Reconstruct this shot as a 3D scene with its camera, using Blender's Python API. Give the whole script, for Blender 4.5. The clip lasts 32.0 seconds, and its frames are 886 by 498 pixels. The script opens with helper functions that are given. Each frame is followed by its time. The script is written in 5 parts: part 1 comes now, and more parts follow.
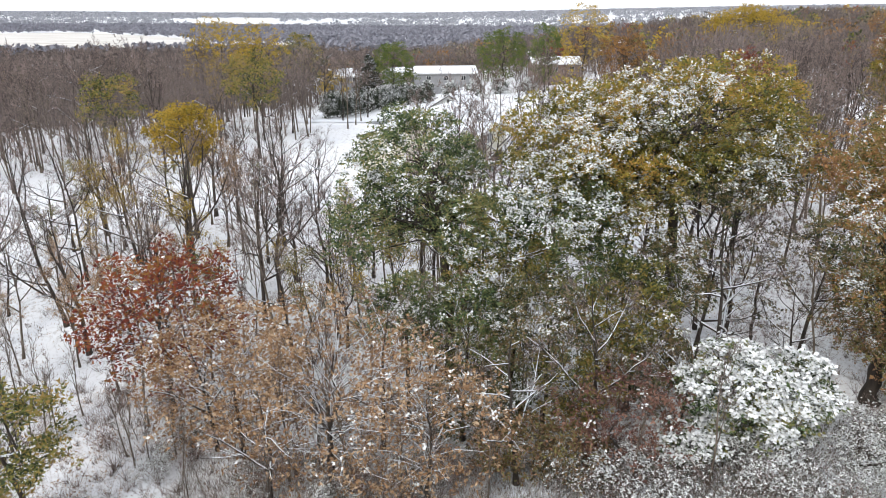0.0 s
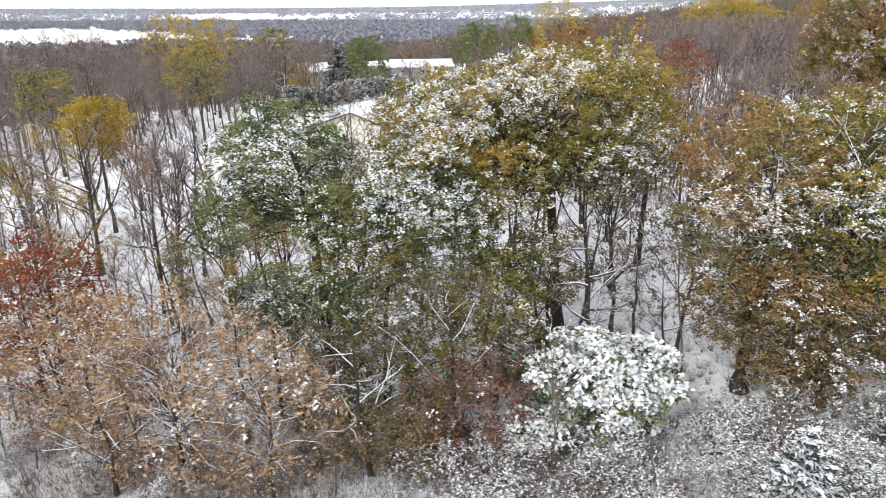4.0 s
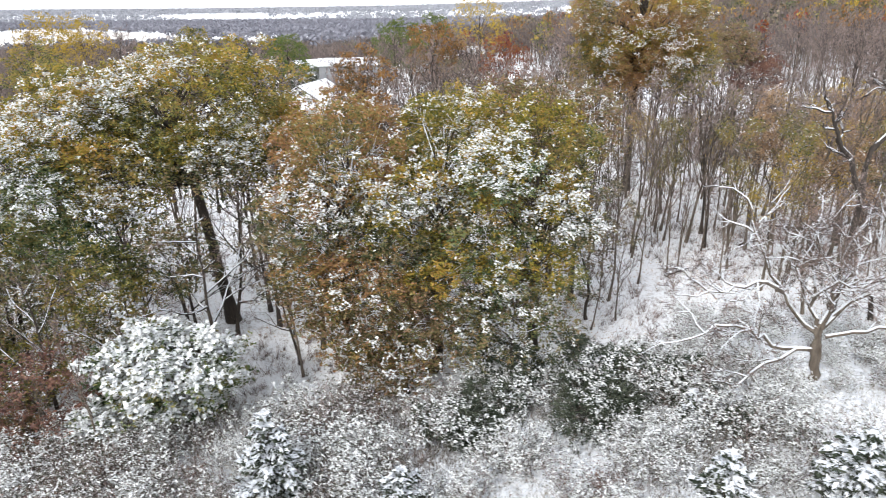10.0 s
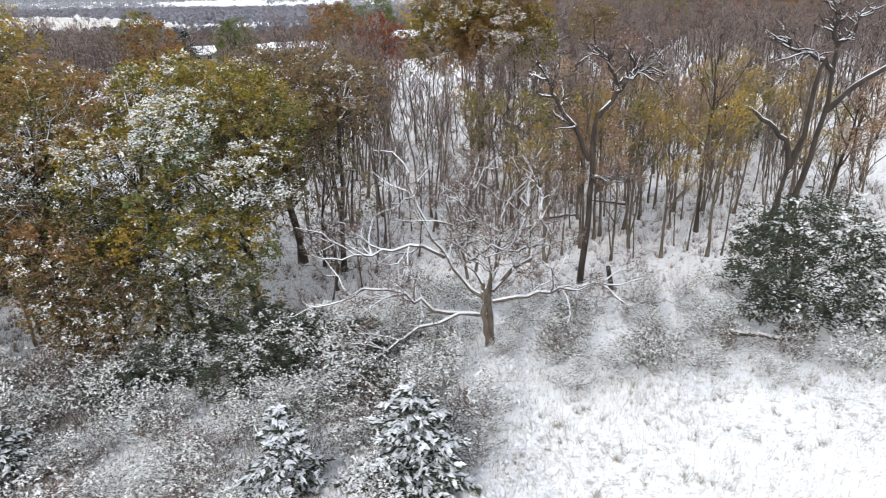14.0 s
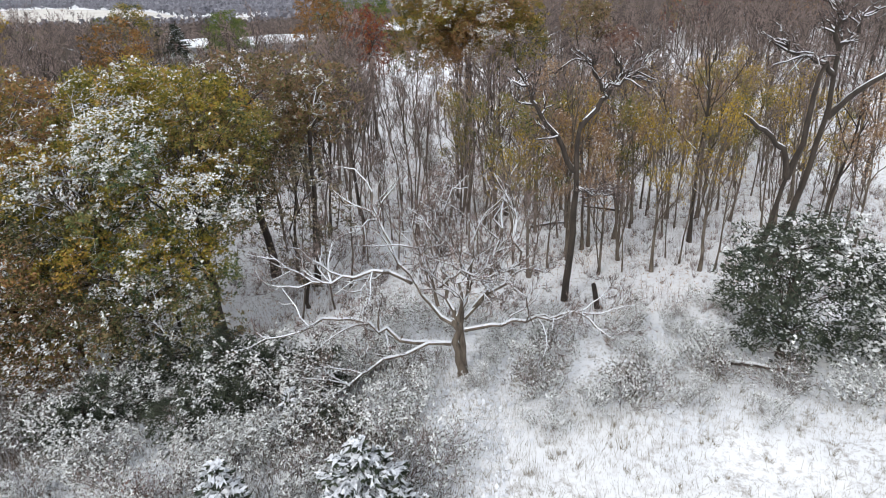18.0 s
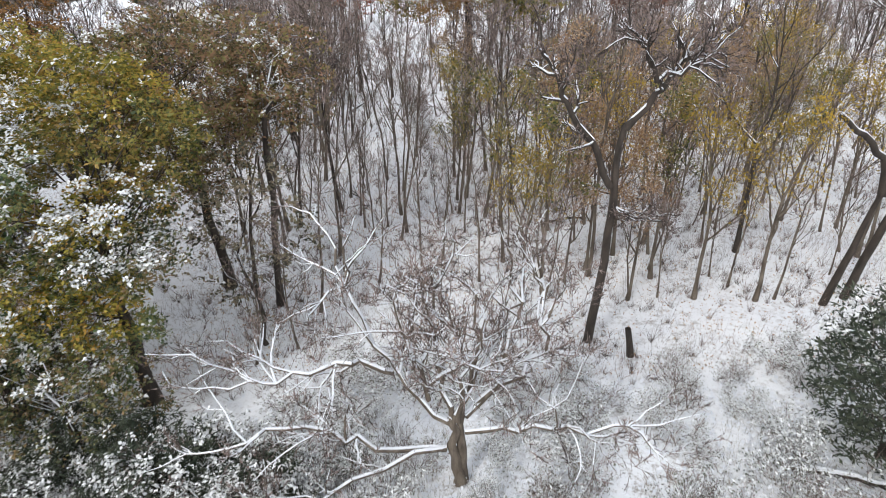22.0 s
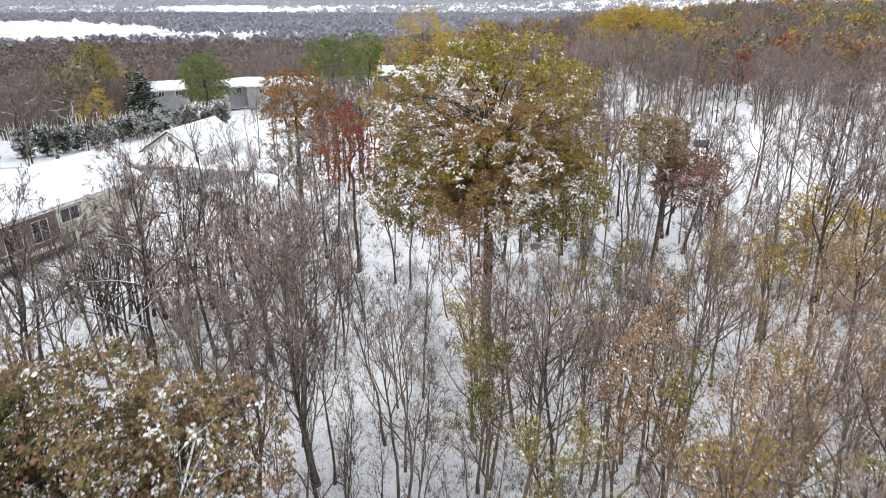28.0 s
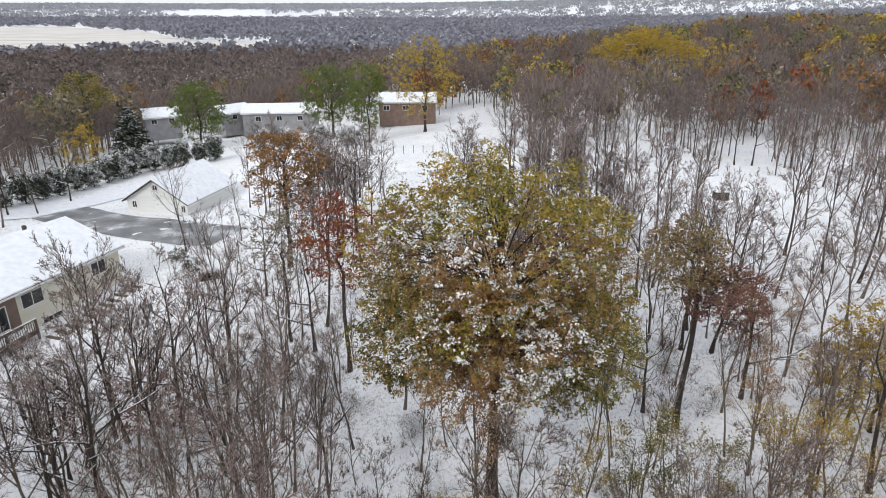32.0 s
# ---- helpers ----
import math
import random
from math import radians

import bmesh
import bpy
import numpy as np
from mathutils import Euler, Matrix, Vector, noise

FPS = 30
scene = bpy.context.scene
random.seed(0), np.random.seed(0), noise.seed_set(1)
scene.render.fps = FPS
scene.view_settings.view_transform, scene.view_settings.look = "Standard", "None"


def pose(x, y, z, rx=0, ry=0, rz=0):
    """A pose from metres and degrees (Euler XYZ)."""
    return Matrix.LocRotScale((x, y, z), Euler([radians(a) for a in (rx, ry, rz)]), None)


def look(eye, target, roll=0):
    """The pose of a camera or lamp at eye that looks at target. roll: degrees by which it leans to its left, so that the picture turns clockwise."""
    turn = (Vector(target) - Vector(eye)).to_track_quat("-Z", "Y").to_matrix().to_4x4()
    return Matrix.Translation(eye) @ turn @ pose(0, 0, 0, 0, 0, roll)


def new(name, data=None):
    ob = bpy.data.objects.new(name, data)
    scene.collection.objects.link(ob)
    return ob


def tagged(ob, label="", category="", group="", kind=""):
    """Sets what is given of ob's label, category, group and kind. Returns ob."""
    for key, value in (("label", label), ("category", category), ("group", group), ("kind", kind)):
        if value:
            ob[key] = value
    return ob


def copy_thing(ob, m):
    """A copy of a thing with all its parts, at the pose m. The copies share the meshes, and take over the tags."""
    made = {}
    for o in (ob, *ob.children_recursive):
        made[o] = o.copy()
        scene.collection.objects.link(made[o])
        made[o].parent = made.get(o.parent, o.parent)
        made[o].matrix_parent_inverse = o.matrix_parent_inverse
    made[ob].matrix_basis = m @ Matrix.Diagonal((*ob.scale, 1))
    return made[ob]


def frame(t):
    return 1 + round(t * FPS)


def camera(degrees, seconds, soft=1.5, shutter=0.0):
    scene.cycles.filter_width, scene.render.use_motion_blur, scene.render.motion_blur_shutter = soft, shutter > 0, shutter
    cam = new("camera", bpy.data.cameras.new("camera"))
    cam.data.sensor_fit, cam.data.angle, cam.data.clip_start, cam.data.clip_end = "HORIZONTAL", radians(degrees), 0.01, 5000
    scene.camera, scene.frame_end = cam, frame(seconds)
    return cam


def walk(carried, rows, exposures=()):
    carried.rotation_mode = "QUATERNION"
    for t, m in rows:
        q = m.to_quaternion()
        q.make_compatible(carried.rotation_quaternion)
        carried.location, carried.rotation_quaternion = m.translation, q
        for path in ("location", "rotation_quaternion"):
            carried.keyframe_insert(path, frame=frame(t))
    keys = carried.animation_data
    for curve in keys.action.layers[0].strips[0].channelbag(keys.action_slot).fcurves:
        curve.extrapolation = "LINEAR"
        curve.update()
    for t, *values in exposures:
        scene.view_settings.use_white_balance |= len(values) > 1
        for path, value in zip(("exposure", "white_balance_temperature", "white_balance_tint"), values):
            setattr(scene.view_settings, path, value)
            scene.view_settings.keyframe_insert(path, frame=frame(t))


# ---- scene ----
cam = camera(69.4, 32.0, soft=0.95, shutter=0.5)
# seconds, eye, a point looked at, and roll in degrees
PATH = [
    (0, (-0.055, 0.989, 20.52), (-0.052, 2.867, 19.831), 0.1),
    (0.5, (0.161, 0.991, 20.551), (0.161, 2.868, 19.86), 0.0),
    (1, (0.523, 0.935, 20.588), (0.526, 2.812, 19.896), 0.0),
    (1.5, (1.162, 0.942, 20.512), (1.165, 2.819, 19.823), 0.1),
    (2, (1.947, 0.968, 20.466), (1.954, 2.845, 19.777), 0.2),
    (2.5, (2.957, 1.016, 20.438), (2.965, 2.892, 19.746), 0.1),
    (4.5, (8.311, 1.08, 20.16), (8.307, 2.952, 19.454), -0.5),
    (5, (9.844, 1.074, 20.118), (9.838, 2.945, 19.413), -0.4),
    (5.5, (11.325, 1.068, 20.109), (11.323, 2.939, 19.404), -0.5),
    (6, (12.887, 1.018, 20.06), (12.885, 2.89, 19.356), -0.6),
    (6.5, (14.438, 0.932, 20.04), (14.44, 2.804, 19.336), -0.6),
    (7, (16.044, 0.823, 20.032), (16.047, 2.694, 19.327), -0.6),
    (7.5, (17.723, 0.731, 20.061), (17.726, 2.602, 19.355), -0.6),
    (8, (19.384, 0.585, 20.147), (19.391, 2.455, 19.437), -0.6),
    (8.5, (21.102, 0.514, 20.18), (21.108, 2.383, 19.469), -0.6),
    (9, (22.845, 0.433, 20.198), (22.85, 2.302, 19.486), -0.6),
    (9.5, (24.612, 0.317, 20.145), (24.617, 2.185, 19.432), -0.7),
    (10, (26.381, 0.194, 20.012), (26.385, 2.064, 19.303), -0.8),
    (10.5, (28.183, 0.157, 19.841), (28.184, 2.027, 19.131), -0.7),
    (11, (30.043, 0.165, 19.685), (30.04, 2.034, 18.971), -0.8),
    (11.5, (31.893, 0.12, 19.542), (31.885, 1.986, 18.823), -1.0),
    (12, (33.649, 0.039, 19.394), (33.646, 1.902, 18.667), -0.8),
    (12.5, (35.477, -0.001, 19.175), (35.473, 1.862, 18.447), -0.9),
    (13, (37.342, -0.112, 19.083), (37.332, 1.748, 18.35), -1.0),
    (13.5, (39.183, -0.172, 19.011), (39.171, 1.686, 18.27), -1.1),
    (14, (40.756, -0.215, 18.868), (40.749, 1.642, 18.125), -1.0),
    (14.5, (41.637, -0.269, 18.88), (41.631, 1.583, 18.125), -1.1),
    (16.5, (42.131, 0.053, 18.869), (42.121, 1.897, 18.094), -1.2),
    (17, (42.099, 0.577, 18.94), (42.089, 2.423, 18.169), -1.2),
    (17.5, (42.121, 1.324, 19.129), (42.108, 3.169, 18.358), -1.2),
    (18, (42.091, 2.182, 19.32), (42.08, 4.027, 18.55), -1.2),
    (18.5, (42.165, 3.208, 19.515), (42.15, 5.054, 18.744), -1.1),
    (19, (42.232, 4.236, 19.657), (42.212, 6.082, 18.888), -1.2),
    (19.5, (42.164, 5.26, 19.723), (42.146, 7.092, 18.919), -1.0),
    (20, (42.059, 6.316, 19.804), (42.049, 8.099, 18.899), -0.8),
    (20.5, (41.92, 7.454, 19.928), (41.924, 9.204, 18.959), -0.5),
    (21, (41.883, 8.603, 20.06), (41.894, 10.35, 19.086), -0.3),
    (21.5, (41.948, 9.719, 20.146), (41.959, 11.467, 19.174), -0.1),
    (22, (41.98, 10.819, 20.133), (41.996, 12.567, 19.161), 0.0),
    (22.5, (41.948, 11.898, 20.072), (41.977, 13.649, 19.107), 0.5),
    (23, (41.874, 12.905, 20.147), (41.913, 14.666, 19.198), 0.7),
    (23.5, (41.778, 13.819, 20.213), (41.821, 15.593, 19.29), 0.7),
    (24, (42.006, 14.719, 20.26), (42.025, 16.516, 19.383), 0.9),
    (24.5, (42.041, 15.953, 20.405), (42.056, 17.801, 19.643), 0.7),
    (25, (42.121, 17.129, 20.606), (42.129, 18.992, 19.88), 0.4),
    (25.5, (42.043, 18.274, 21.095), (42.055, 20.137, 20.367), 0.4),
    (26, (41.897, 19.371, 21.86), (41.911, 21.238, 21.142), 0.9),
    (26.5, (41.925, 20.219, 22.343), (41.939, 22.086, 21.627), 0.9),
    (28.5, (41.632, 25.253, 25.578), (41.626, 27.116, 24.85), -0.4),
    (29, (41.65, 26.277, 26.206), (41.645, 28.14, 25.478), -0.2),
    (29.5, (41.718, 27.172, 26.763), (41.71, 29.037, 26.039), -0.3),
    (30, (41.739, 28.055, 27.298), (41.73, 29.92, 26.576), -0.2),
    (30.5, (41.811, 28.987, 27.829), (41.798, 30.853, 27.111), -0.2),
    (31, (41.886, 30.022, 28.462), (41.871, 31.889, 27.744), -0.2),
    (31.5, (41.941, 31.088, 29.065), (41.924, 32.955, 28.348), -0.0),
    (32, (41.876, 32.136, 29.646), (41.864, 34.002, 28.928), -0.1),
]
walk(cam, [(t, look(eye, target, roll)) for t, eye, target, roll in PATH],
     [(0, 0.18), (2.5, 0.23), (5, 0.5), (9, 0.58), (12, 0.33), (14, 0.1), (17, -0.05), (21, 0.10), (24, 0.23), (26, 0.47), (28.5, 0.25), (30, 0.0), (32, -0.17)])

# ---- light: a bright overcast winter day ----
world = bpy.data.worlds.new("overcast_sky")
scene.world = world
world.use_nodes = True
wn = world.node_tree
sky = wn.nodes.new("ShaderNodeTexSky")
sky.sky_type, sky.sun_disc = "NISHITA", False
sky.sun_elevation, sky.sun_rotation = radians(38), radians(215)
sky.air_density, sky.dust_density, sky.ozone_density = 1.0, 1.0, 1.0
grey = wn.nodes.new("ShaderNodeHueSaturation")
grey.inputs["Saturation"].default_value = 0.22
grey.inputs["Value"].default_value = 1.0
wn.links.new(sky.outputs["Color"], grey.inputs["Color"])
cloud = wn.nodes.new("ShaderNodeMix")  # an even white layer of cloud in front of the clear sky
cloud.data_type = "RGBA"
cloud.inputs[0].default_value = 0.85
cloud.inputs[7].default_value = (7.75, 8.05, 8.6, 1)
wn.links.new(grey.outputs["Color"], cloud.inputs[6])
wn.links.new(cloud.outputs[2], wn.nodes["Background"].inputs["Color"])
wn.nodes["Background"].inputs["Strength"].default_value = 0.15
sun = new("sun", bpy.data.lights.new("sun", "SUN"))
sun.data.energy, sun.data.angle, sun.data.color = 1.5, radians(12), (1.0, 0.97, 0.92)
SUN_AZ, SUN_EL = radians(215), radians(38)
sun.matrix_world = look((0, 0, 60), Vector((0, 0, 60)) - Vector((math.sin(SUN_AZ) * math.cos(SUN_EL), math.cos(SUN_AZ) * math.cos(SUN_EL), math.sin(SUN_EL))))


# ---- materials ----
def material(name, colours, scale=1.0, rough=0.85, bump=0.0, island=0.0, fine=0.0, metal=0.0, detail=4.0, lowhigh=(0.3, 0.7), stretch=None):
    """A surface whose colours run along a noise of the given size, with grain, relief and a shade of its own for each piece."""
    m = bpy.data.materials.new(name)
    m.use_nodes = True
    nt = m.node_tree
    bsdf = nt.nodes["Principled BSDF"]
    bsdf.inputs["Roughness"].default_value = rough
    bsdf.inputs["Metallic"].default_value = metal
    geo = nt.nodes.new("ShaderNodeNewGeometry")
    tex = nt.nodes.new("ShaderNodeTexNoise")
    tex.inputs["Scale"].default_value = scale
    tex.inputs["Detail"].default_value = detail
    place = geo.outputs["Position"]
    if stretch:
        mp = nt.nodes.new("ShaderNodeMapping")
        mp.inputs["Scale"].default_value = stretch
        nt.links.new(place, mp.inputs["Vector"])
        place = mp.outputs["Vector"]
    nt.links.new(place, tex.inputs["Vector"])
    value = tex.outputs["Fac"]
    if island:
        mix = nt.nodes.new("ShaderNodeMath")
        mix.operation = "MULTIPLY_ADD"
        mix.inputs[1].default_value = island
        nt.links.new(geo.outputs["Random Per Island"], mix.inputs[0])
        shift = nt.nodes.new("ShaderNodeMath")
        shift.operation = "SUBTRACT"
        shift.inputs[1].default_value = island / 2
        nt.links.new(value, shift.inputs[0])
        nt.links.new(shift.outputs[0], mix.inputs[2])
        value = mix.outputs[0]
    ramp = nt.nodes.new("ShaderNodeValToRGB")
    lo, hi = lowhigh
    while len(ramp.color_ramp.elements) < len(colours):
        ramp.color_ramp.elements.new(0.5)
    for i, (e, c) in enumerate(zip(ramp.color_ramp.elements, colours)):
        e.position, e.color = lo + (hi - lo) * i / max(1, len(colours) - 1), (*c, 1)
    nt.links.new(value, ramp.inputs["Fac"])
    colour = ramp.outputs["Color"]
    if fine:
        grain = nt.nodes.new("ShaderNodeTexNoise")
        grain.inputs["Scale"].default_value = scale * 9
        grain.inputs["Detail"].default_value = 3
        nt.links.new(place, grain.inputs["Vector"])
        rng2 = nt.nodes.new("ShaderNodeMapRange")
        rng2.inputs[3].default_value, rng2.inputs[4].default_value = 1 - fine, 1 + fine
        nt.links.new(grain.outputs["Fac"], rng2.inputs[0])
        mul = nt.nodes.new("ShaderNodeVectorMath")
        mul.operation = "SCALE"
        nt.links.new(colour, mul.inputs[0])
        nt.links.new(rng2.outputs[0], mul.inputs["Scale"])
        colour = mul.outputs[0]
    nt.links.new(colour, bsdf.inputs["Base Color"])
    if bump:
        rel = nt.nodes.new("ShaderNodeTexNoise")
        rel.inputs["Scale"].default_value = scale * 5
        rel.inputs["Detail"].default_value = 5
        nt.links.new(place, rel.inputs["Vector"])
        bp = nt.nodes.new("ShaderNodeBump")
        bp.inputs["Strength"].default_value, bp.inputs["Distance"].default_value = 0.6, bump
        nt.links.new(rel.outputs["Fac"], bp.inputs["Height"])
        nt.links.new(bp.outputs["Normal"], bsdf.inputs["Normal"])
    return m


SNOW = material("snow", [(0.72, 0.75, 0.80), (0.86, 0.88, 0.92)], 1.5, 0.65, 0.03, fine=0.05)
LEAF_SNOW = material("snow_on_leaves", [(0.66, 0.67, 0.66), (0.88, 0.89, 0.91)], 3.0, 0.7, island=0.5)
BARK = material("grey_brown_bark", [(0.060, 0.047, 0.037), (0.130, 0.104, 0.080), (0.20, 0.168, 0.134)], 2.5, 0.95, 0.02, fine=0.35, stretch=(2, 2, 0.5))
BARK_DARK = material("dark_wet_bark", [(0.024, 0.019, 0.015), (0.065, 0.050, 0.040)], 2.5, 0.9, 0.02, fine=0.35, stretch=(2, 2, 0.5))
TWIG = material("brown_twigs", [(0.050, 0.038, 0.034), (0.19, 0.145, 0.130), (0.34, 0.262, 0.238)], 0.4, 0.95, island=0.7)
LEAVES = {
    "green": material("green_oak_leaves", [(0.026, 0.049, 0.019), (0.109, 0.165, 0.065), (0.202, 0.235, 0.087), (0.308, 0.270, 0.102)], 0.35, 0.6, island=0.45),
    "olive": material("olive_oak_leaves", [(0.040, 0.056, 0.016), (0.165, 0.172, 0.042), (0.300, 0.262, 0.058), (0.380, 0.255, 0.075)], 0.35, 0.6, island=0.5),
    "gold": material("golden_olive_oak_leaves", [(0.110, 0.112, 0.018), (0.270, 0.235, 0.035), (0.400, 0.310, 0.048), (0.450, 0.265, 0.060)], 0.35, 0.6, island=0.5),
    "rust": material("rusty_brown_oak_leaves", [(0.099, 0.074, 0.025), (0.216, 0.111, 0.031), (0.306, 0.130, 0.035), (0.360, 0.196, 0.062)], 0.4, 0.65, island=0.5),
    "oakmix": material("olive_gold_and_rust_leaves", [(0.085, 0.089, 0.028), (0.304, 0.250, 0.076), (0.428, 0.219, 0.084), (0.279, 0.158, 0.084)], 0.2, 0.6, island=0.35),
    "dull": material("dull_green_and_brown_leaves", [(0.035, 0.050, 0.022), (0.135, 0.150, 0.058), (0.235, 0.215, 0.088), (0.300, 0.205, 0.105)], 0.5, 0.6, island=0.6),
    "red": material("red_maple_leaves", [(0.108, 0.026, 0.020), (0.245, 0.041, 0.023), (0.317, 0.081, 0.023), (0.288, 0.131, 0.025)], 0.5, 0.6, island=0.5),
    "tan": material("tan_withered_leaves", [(0.242, 0.133, 0.067), (0.411, 0.254, 0.133), (0.520, 0.375, 0.242)], 0.5, 0.7, island=0.6),
    "yellow": material("yellow_leaves", [(0.240, 0.181, 0.025), (0.432, 0.297, 0.031), (0.544, 0.362, 0.049)], 0.5, 0.6, island=0.5),
    "lime": material("fresh_green_leaves", [(0.060, 0.102, 0.019), (0.108, 0.156, 0.029), (0.192, 0.198, 0.041)], 0.5, 0.6, island=0.5),
    "brown": material("dull_olive_brown_leaves", [(0.052, 0.054, 0.035), (0.222, 0.194, 0.121), (0.319, 0.252, 0.174)], 0.5, 0.7, island=0.5),
    "brush": material("grey_green_brush_leaves", [(0.068, 0.076, 0.052), (0.136, 0.144, 0.104), (0.200, 0.192, 0.152)], 0.6, 0.75, island=0.5),
    "maroon": material("dark_red_brown_leaves", [(0.106, 0.055, 0.047), (0.211, 0.101, 0.076), (0.288, 0.157, 0.109)], 0.5, 0.7, island=0.5),
}
LEAVES["russet"] = material("brown_russet_and_olive_leaves", [(0.080, 0.075, 0.028), (0.280, 0.175, 0.095), (0.340, 0.185, 0.115), (0.250, 0.225, 0.081)], 0.3, 0.65, island=0.6)
for leaf_ in LEAVES.values():  # thin blades: part of the light passes through
    nt_ = leaf_.node_tree
    through_light, blend = nt_.nodes.new("ShaderNodeBsdfTranslucent"), nt_.nodes.new("ShaderNodeMixShader")
    base_ = nt_.nodes["Principled BSDF"]
    nt_.links.new(base_.inputs["Base Color"].links[0].from_socket, through_light.inputs["Color"])
    blend.inputs[0].default_value = 0.27
    nt_.links.new(base_.outputs[0], blend.inputs[1])
    nt_.links.new(through_light.outputs[0], blend.inputs[2])
    nt_.links.new(blend.outputs[0], nt_.nodes["Material Output"].inputs["Surface"])
NEEDLES = LEAVES["cedar"] = material("dark_green_needles", [(0.022, 0.034, 0.020), (0.045, 0.060, 0.036), (0.085, 0.095, 0.062)], 1.2, 0.7, island=0.4)


# ---- the lie of the land ----
KNOTS = [(-30, 30, 0), (-6, 32, 0.3), (1.5, 28, -0.3), (15, 36, 2.3), (18, 28, 1.7), (20, 18, 1.6), (25, 17, 2.8), (36, 20, 3.8), (42.6, 24, 4.7),
         (51, 21, 5.0), (60, 14, 5.6), (48.5, 33, 3.3), (57, 29, 4.6), (31, 40, 2.5), (25, 75, 2.0), (44, 56, 3), (52, 56, 3)]
KNOTS += [(5, 109, 2.8), (3, 122, 1.6), (20, 163, 2.6), (40, 165, 3.2), (0, 165, 2.0), (-20, 52, 3), (9, 93, 3.4), (-2, 80, 3.0), (70, 60, 4), (-60, 60, 2),
          (100, 60, 8), (-31, 101, 4.2), (60, 93, 4.2), (40, 98, 4.2), (40, 128, 4.2), (80, 122, 5.0), (87, 164, 5.4), (10, 5, 1), (45, 5, 4.6), (-30, 5, 0)]


def smooth(a, b, v):
    s = np.clip((v - a) / (b - a), 0, 1)
    return s * s * (3 - 2 * s)


def height(x, y):
    """The ground's height: knots near by, then a wooded ridge to the right, a wide valley to the left and far hills."""
    x, y = np.asarray(x, float), np.asarray(y, float)
    top, weight = 0.0, 0.0
    for a, b, c in KNOTS:
        w = 1 / ((x - a) ** 2 + (y - b) ** 2 + 25) ** 1.6
        top, weight = top + w * c, weight + w
    near = top / weight
    far = np.hypot(x - 30, y - 60)
    valley = smooth(150, 520, y - 0.9 * (x - 40))
    ridge = 10 * np.exp(-(((x - 190) / 170) ** 2 + ((y - 420) / 190) ** 2)) + 6 * np.exp(-(((x - 20) / 110) ** 2 + ((y - 330) / 90) ** 2))
    hills = 28 * smooth(2200, 3100, y) + 12 * smooth(3200, 4500, far) + 4 * np.sin(x / 410 + 1.0) * np.sin(y / 530 + 0.4) * smooth(1700, 2600, far) + 46 * smooth(-300, 2200, x) * smooth(1500, 3500, far)
    out = near + ridge * smooth(120, 260, far) - 30 * valley + hills
    return out


def ground_z(x, y):
    return float(height(x, y))


def link_mesh(name, verts, faces, mat, smooth_shade=False):
    """An object from arrays of corners and of three- or four-cornered faces."""
    me = bpy.data.meshes.new(name)
    verts, faces = np.asarray(verts, np.float32), np.asarray(faces, np.int32)
    n, k = faces.shape
    me.vertices.add(len(verts))
    me.vertices.foreach_set("co", verts.ravel())
    me.loops.add(n * k)
    me.loops.foreach_set("vertex_index", faces.ravel())
    me.polygons.add(n)
    me.polygons.foreach_set("loop_start", np.arange(0, n * k, k, dtype=np.int32))
    me.polygons.foreach_set("loop_total", np.full(n, k, np.int32))
    if smooth_shade:
        me.polygons.foreach_set("use_smooth", np.ones(n, bool))
    me.materials.append(mat)
    me.update(calc_edges=True)
    return new(name, me)


def child(ob, parent, label="", kind=""):
    ob.parent = parent
    if kind:
        ob["kind"] = kind
    if label:
        ob["label"] = label
    return ob


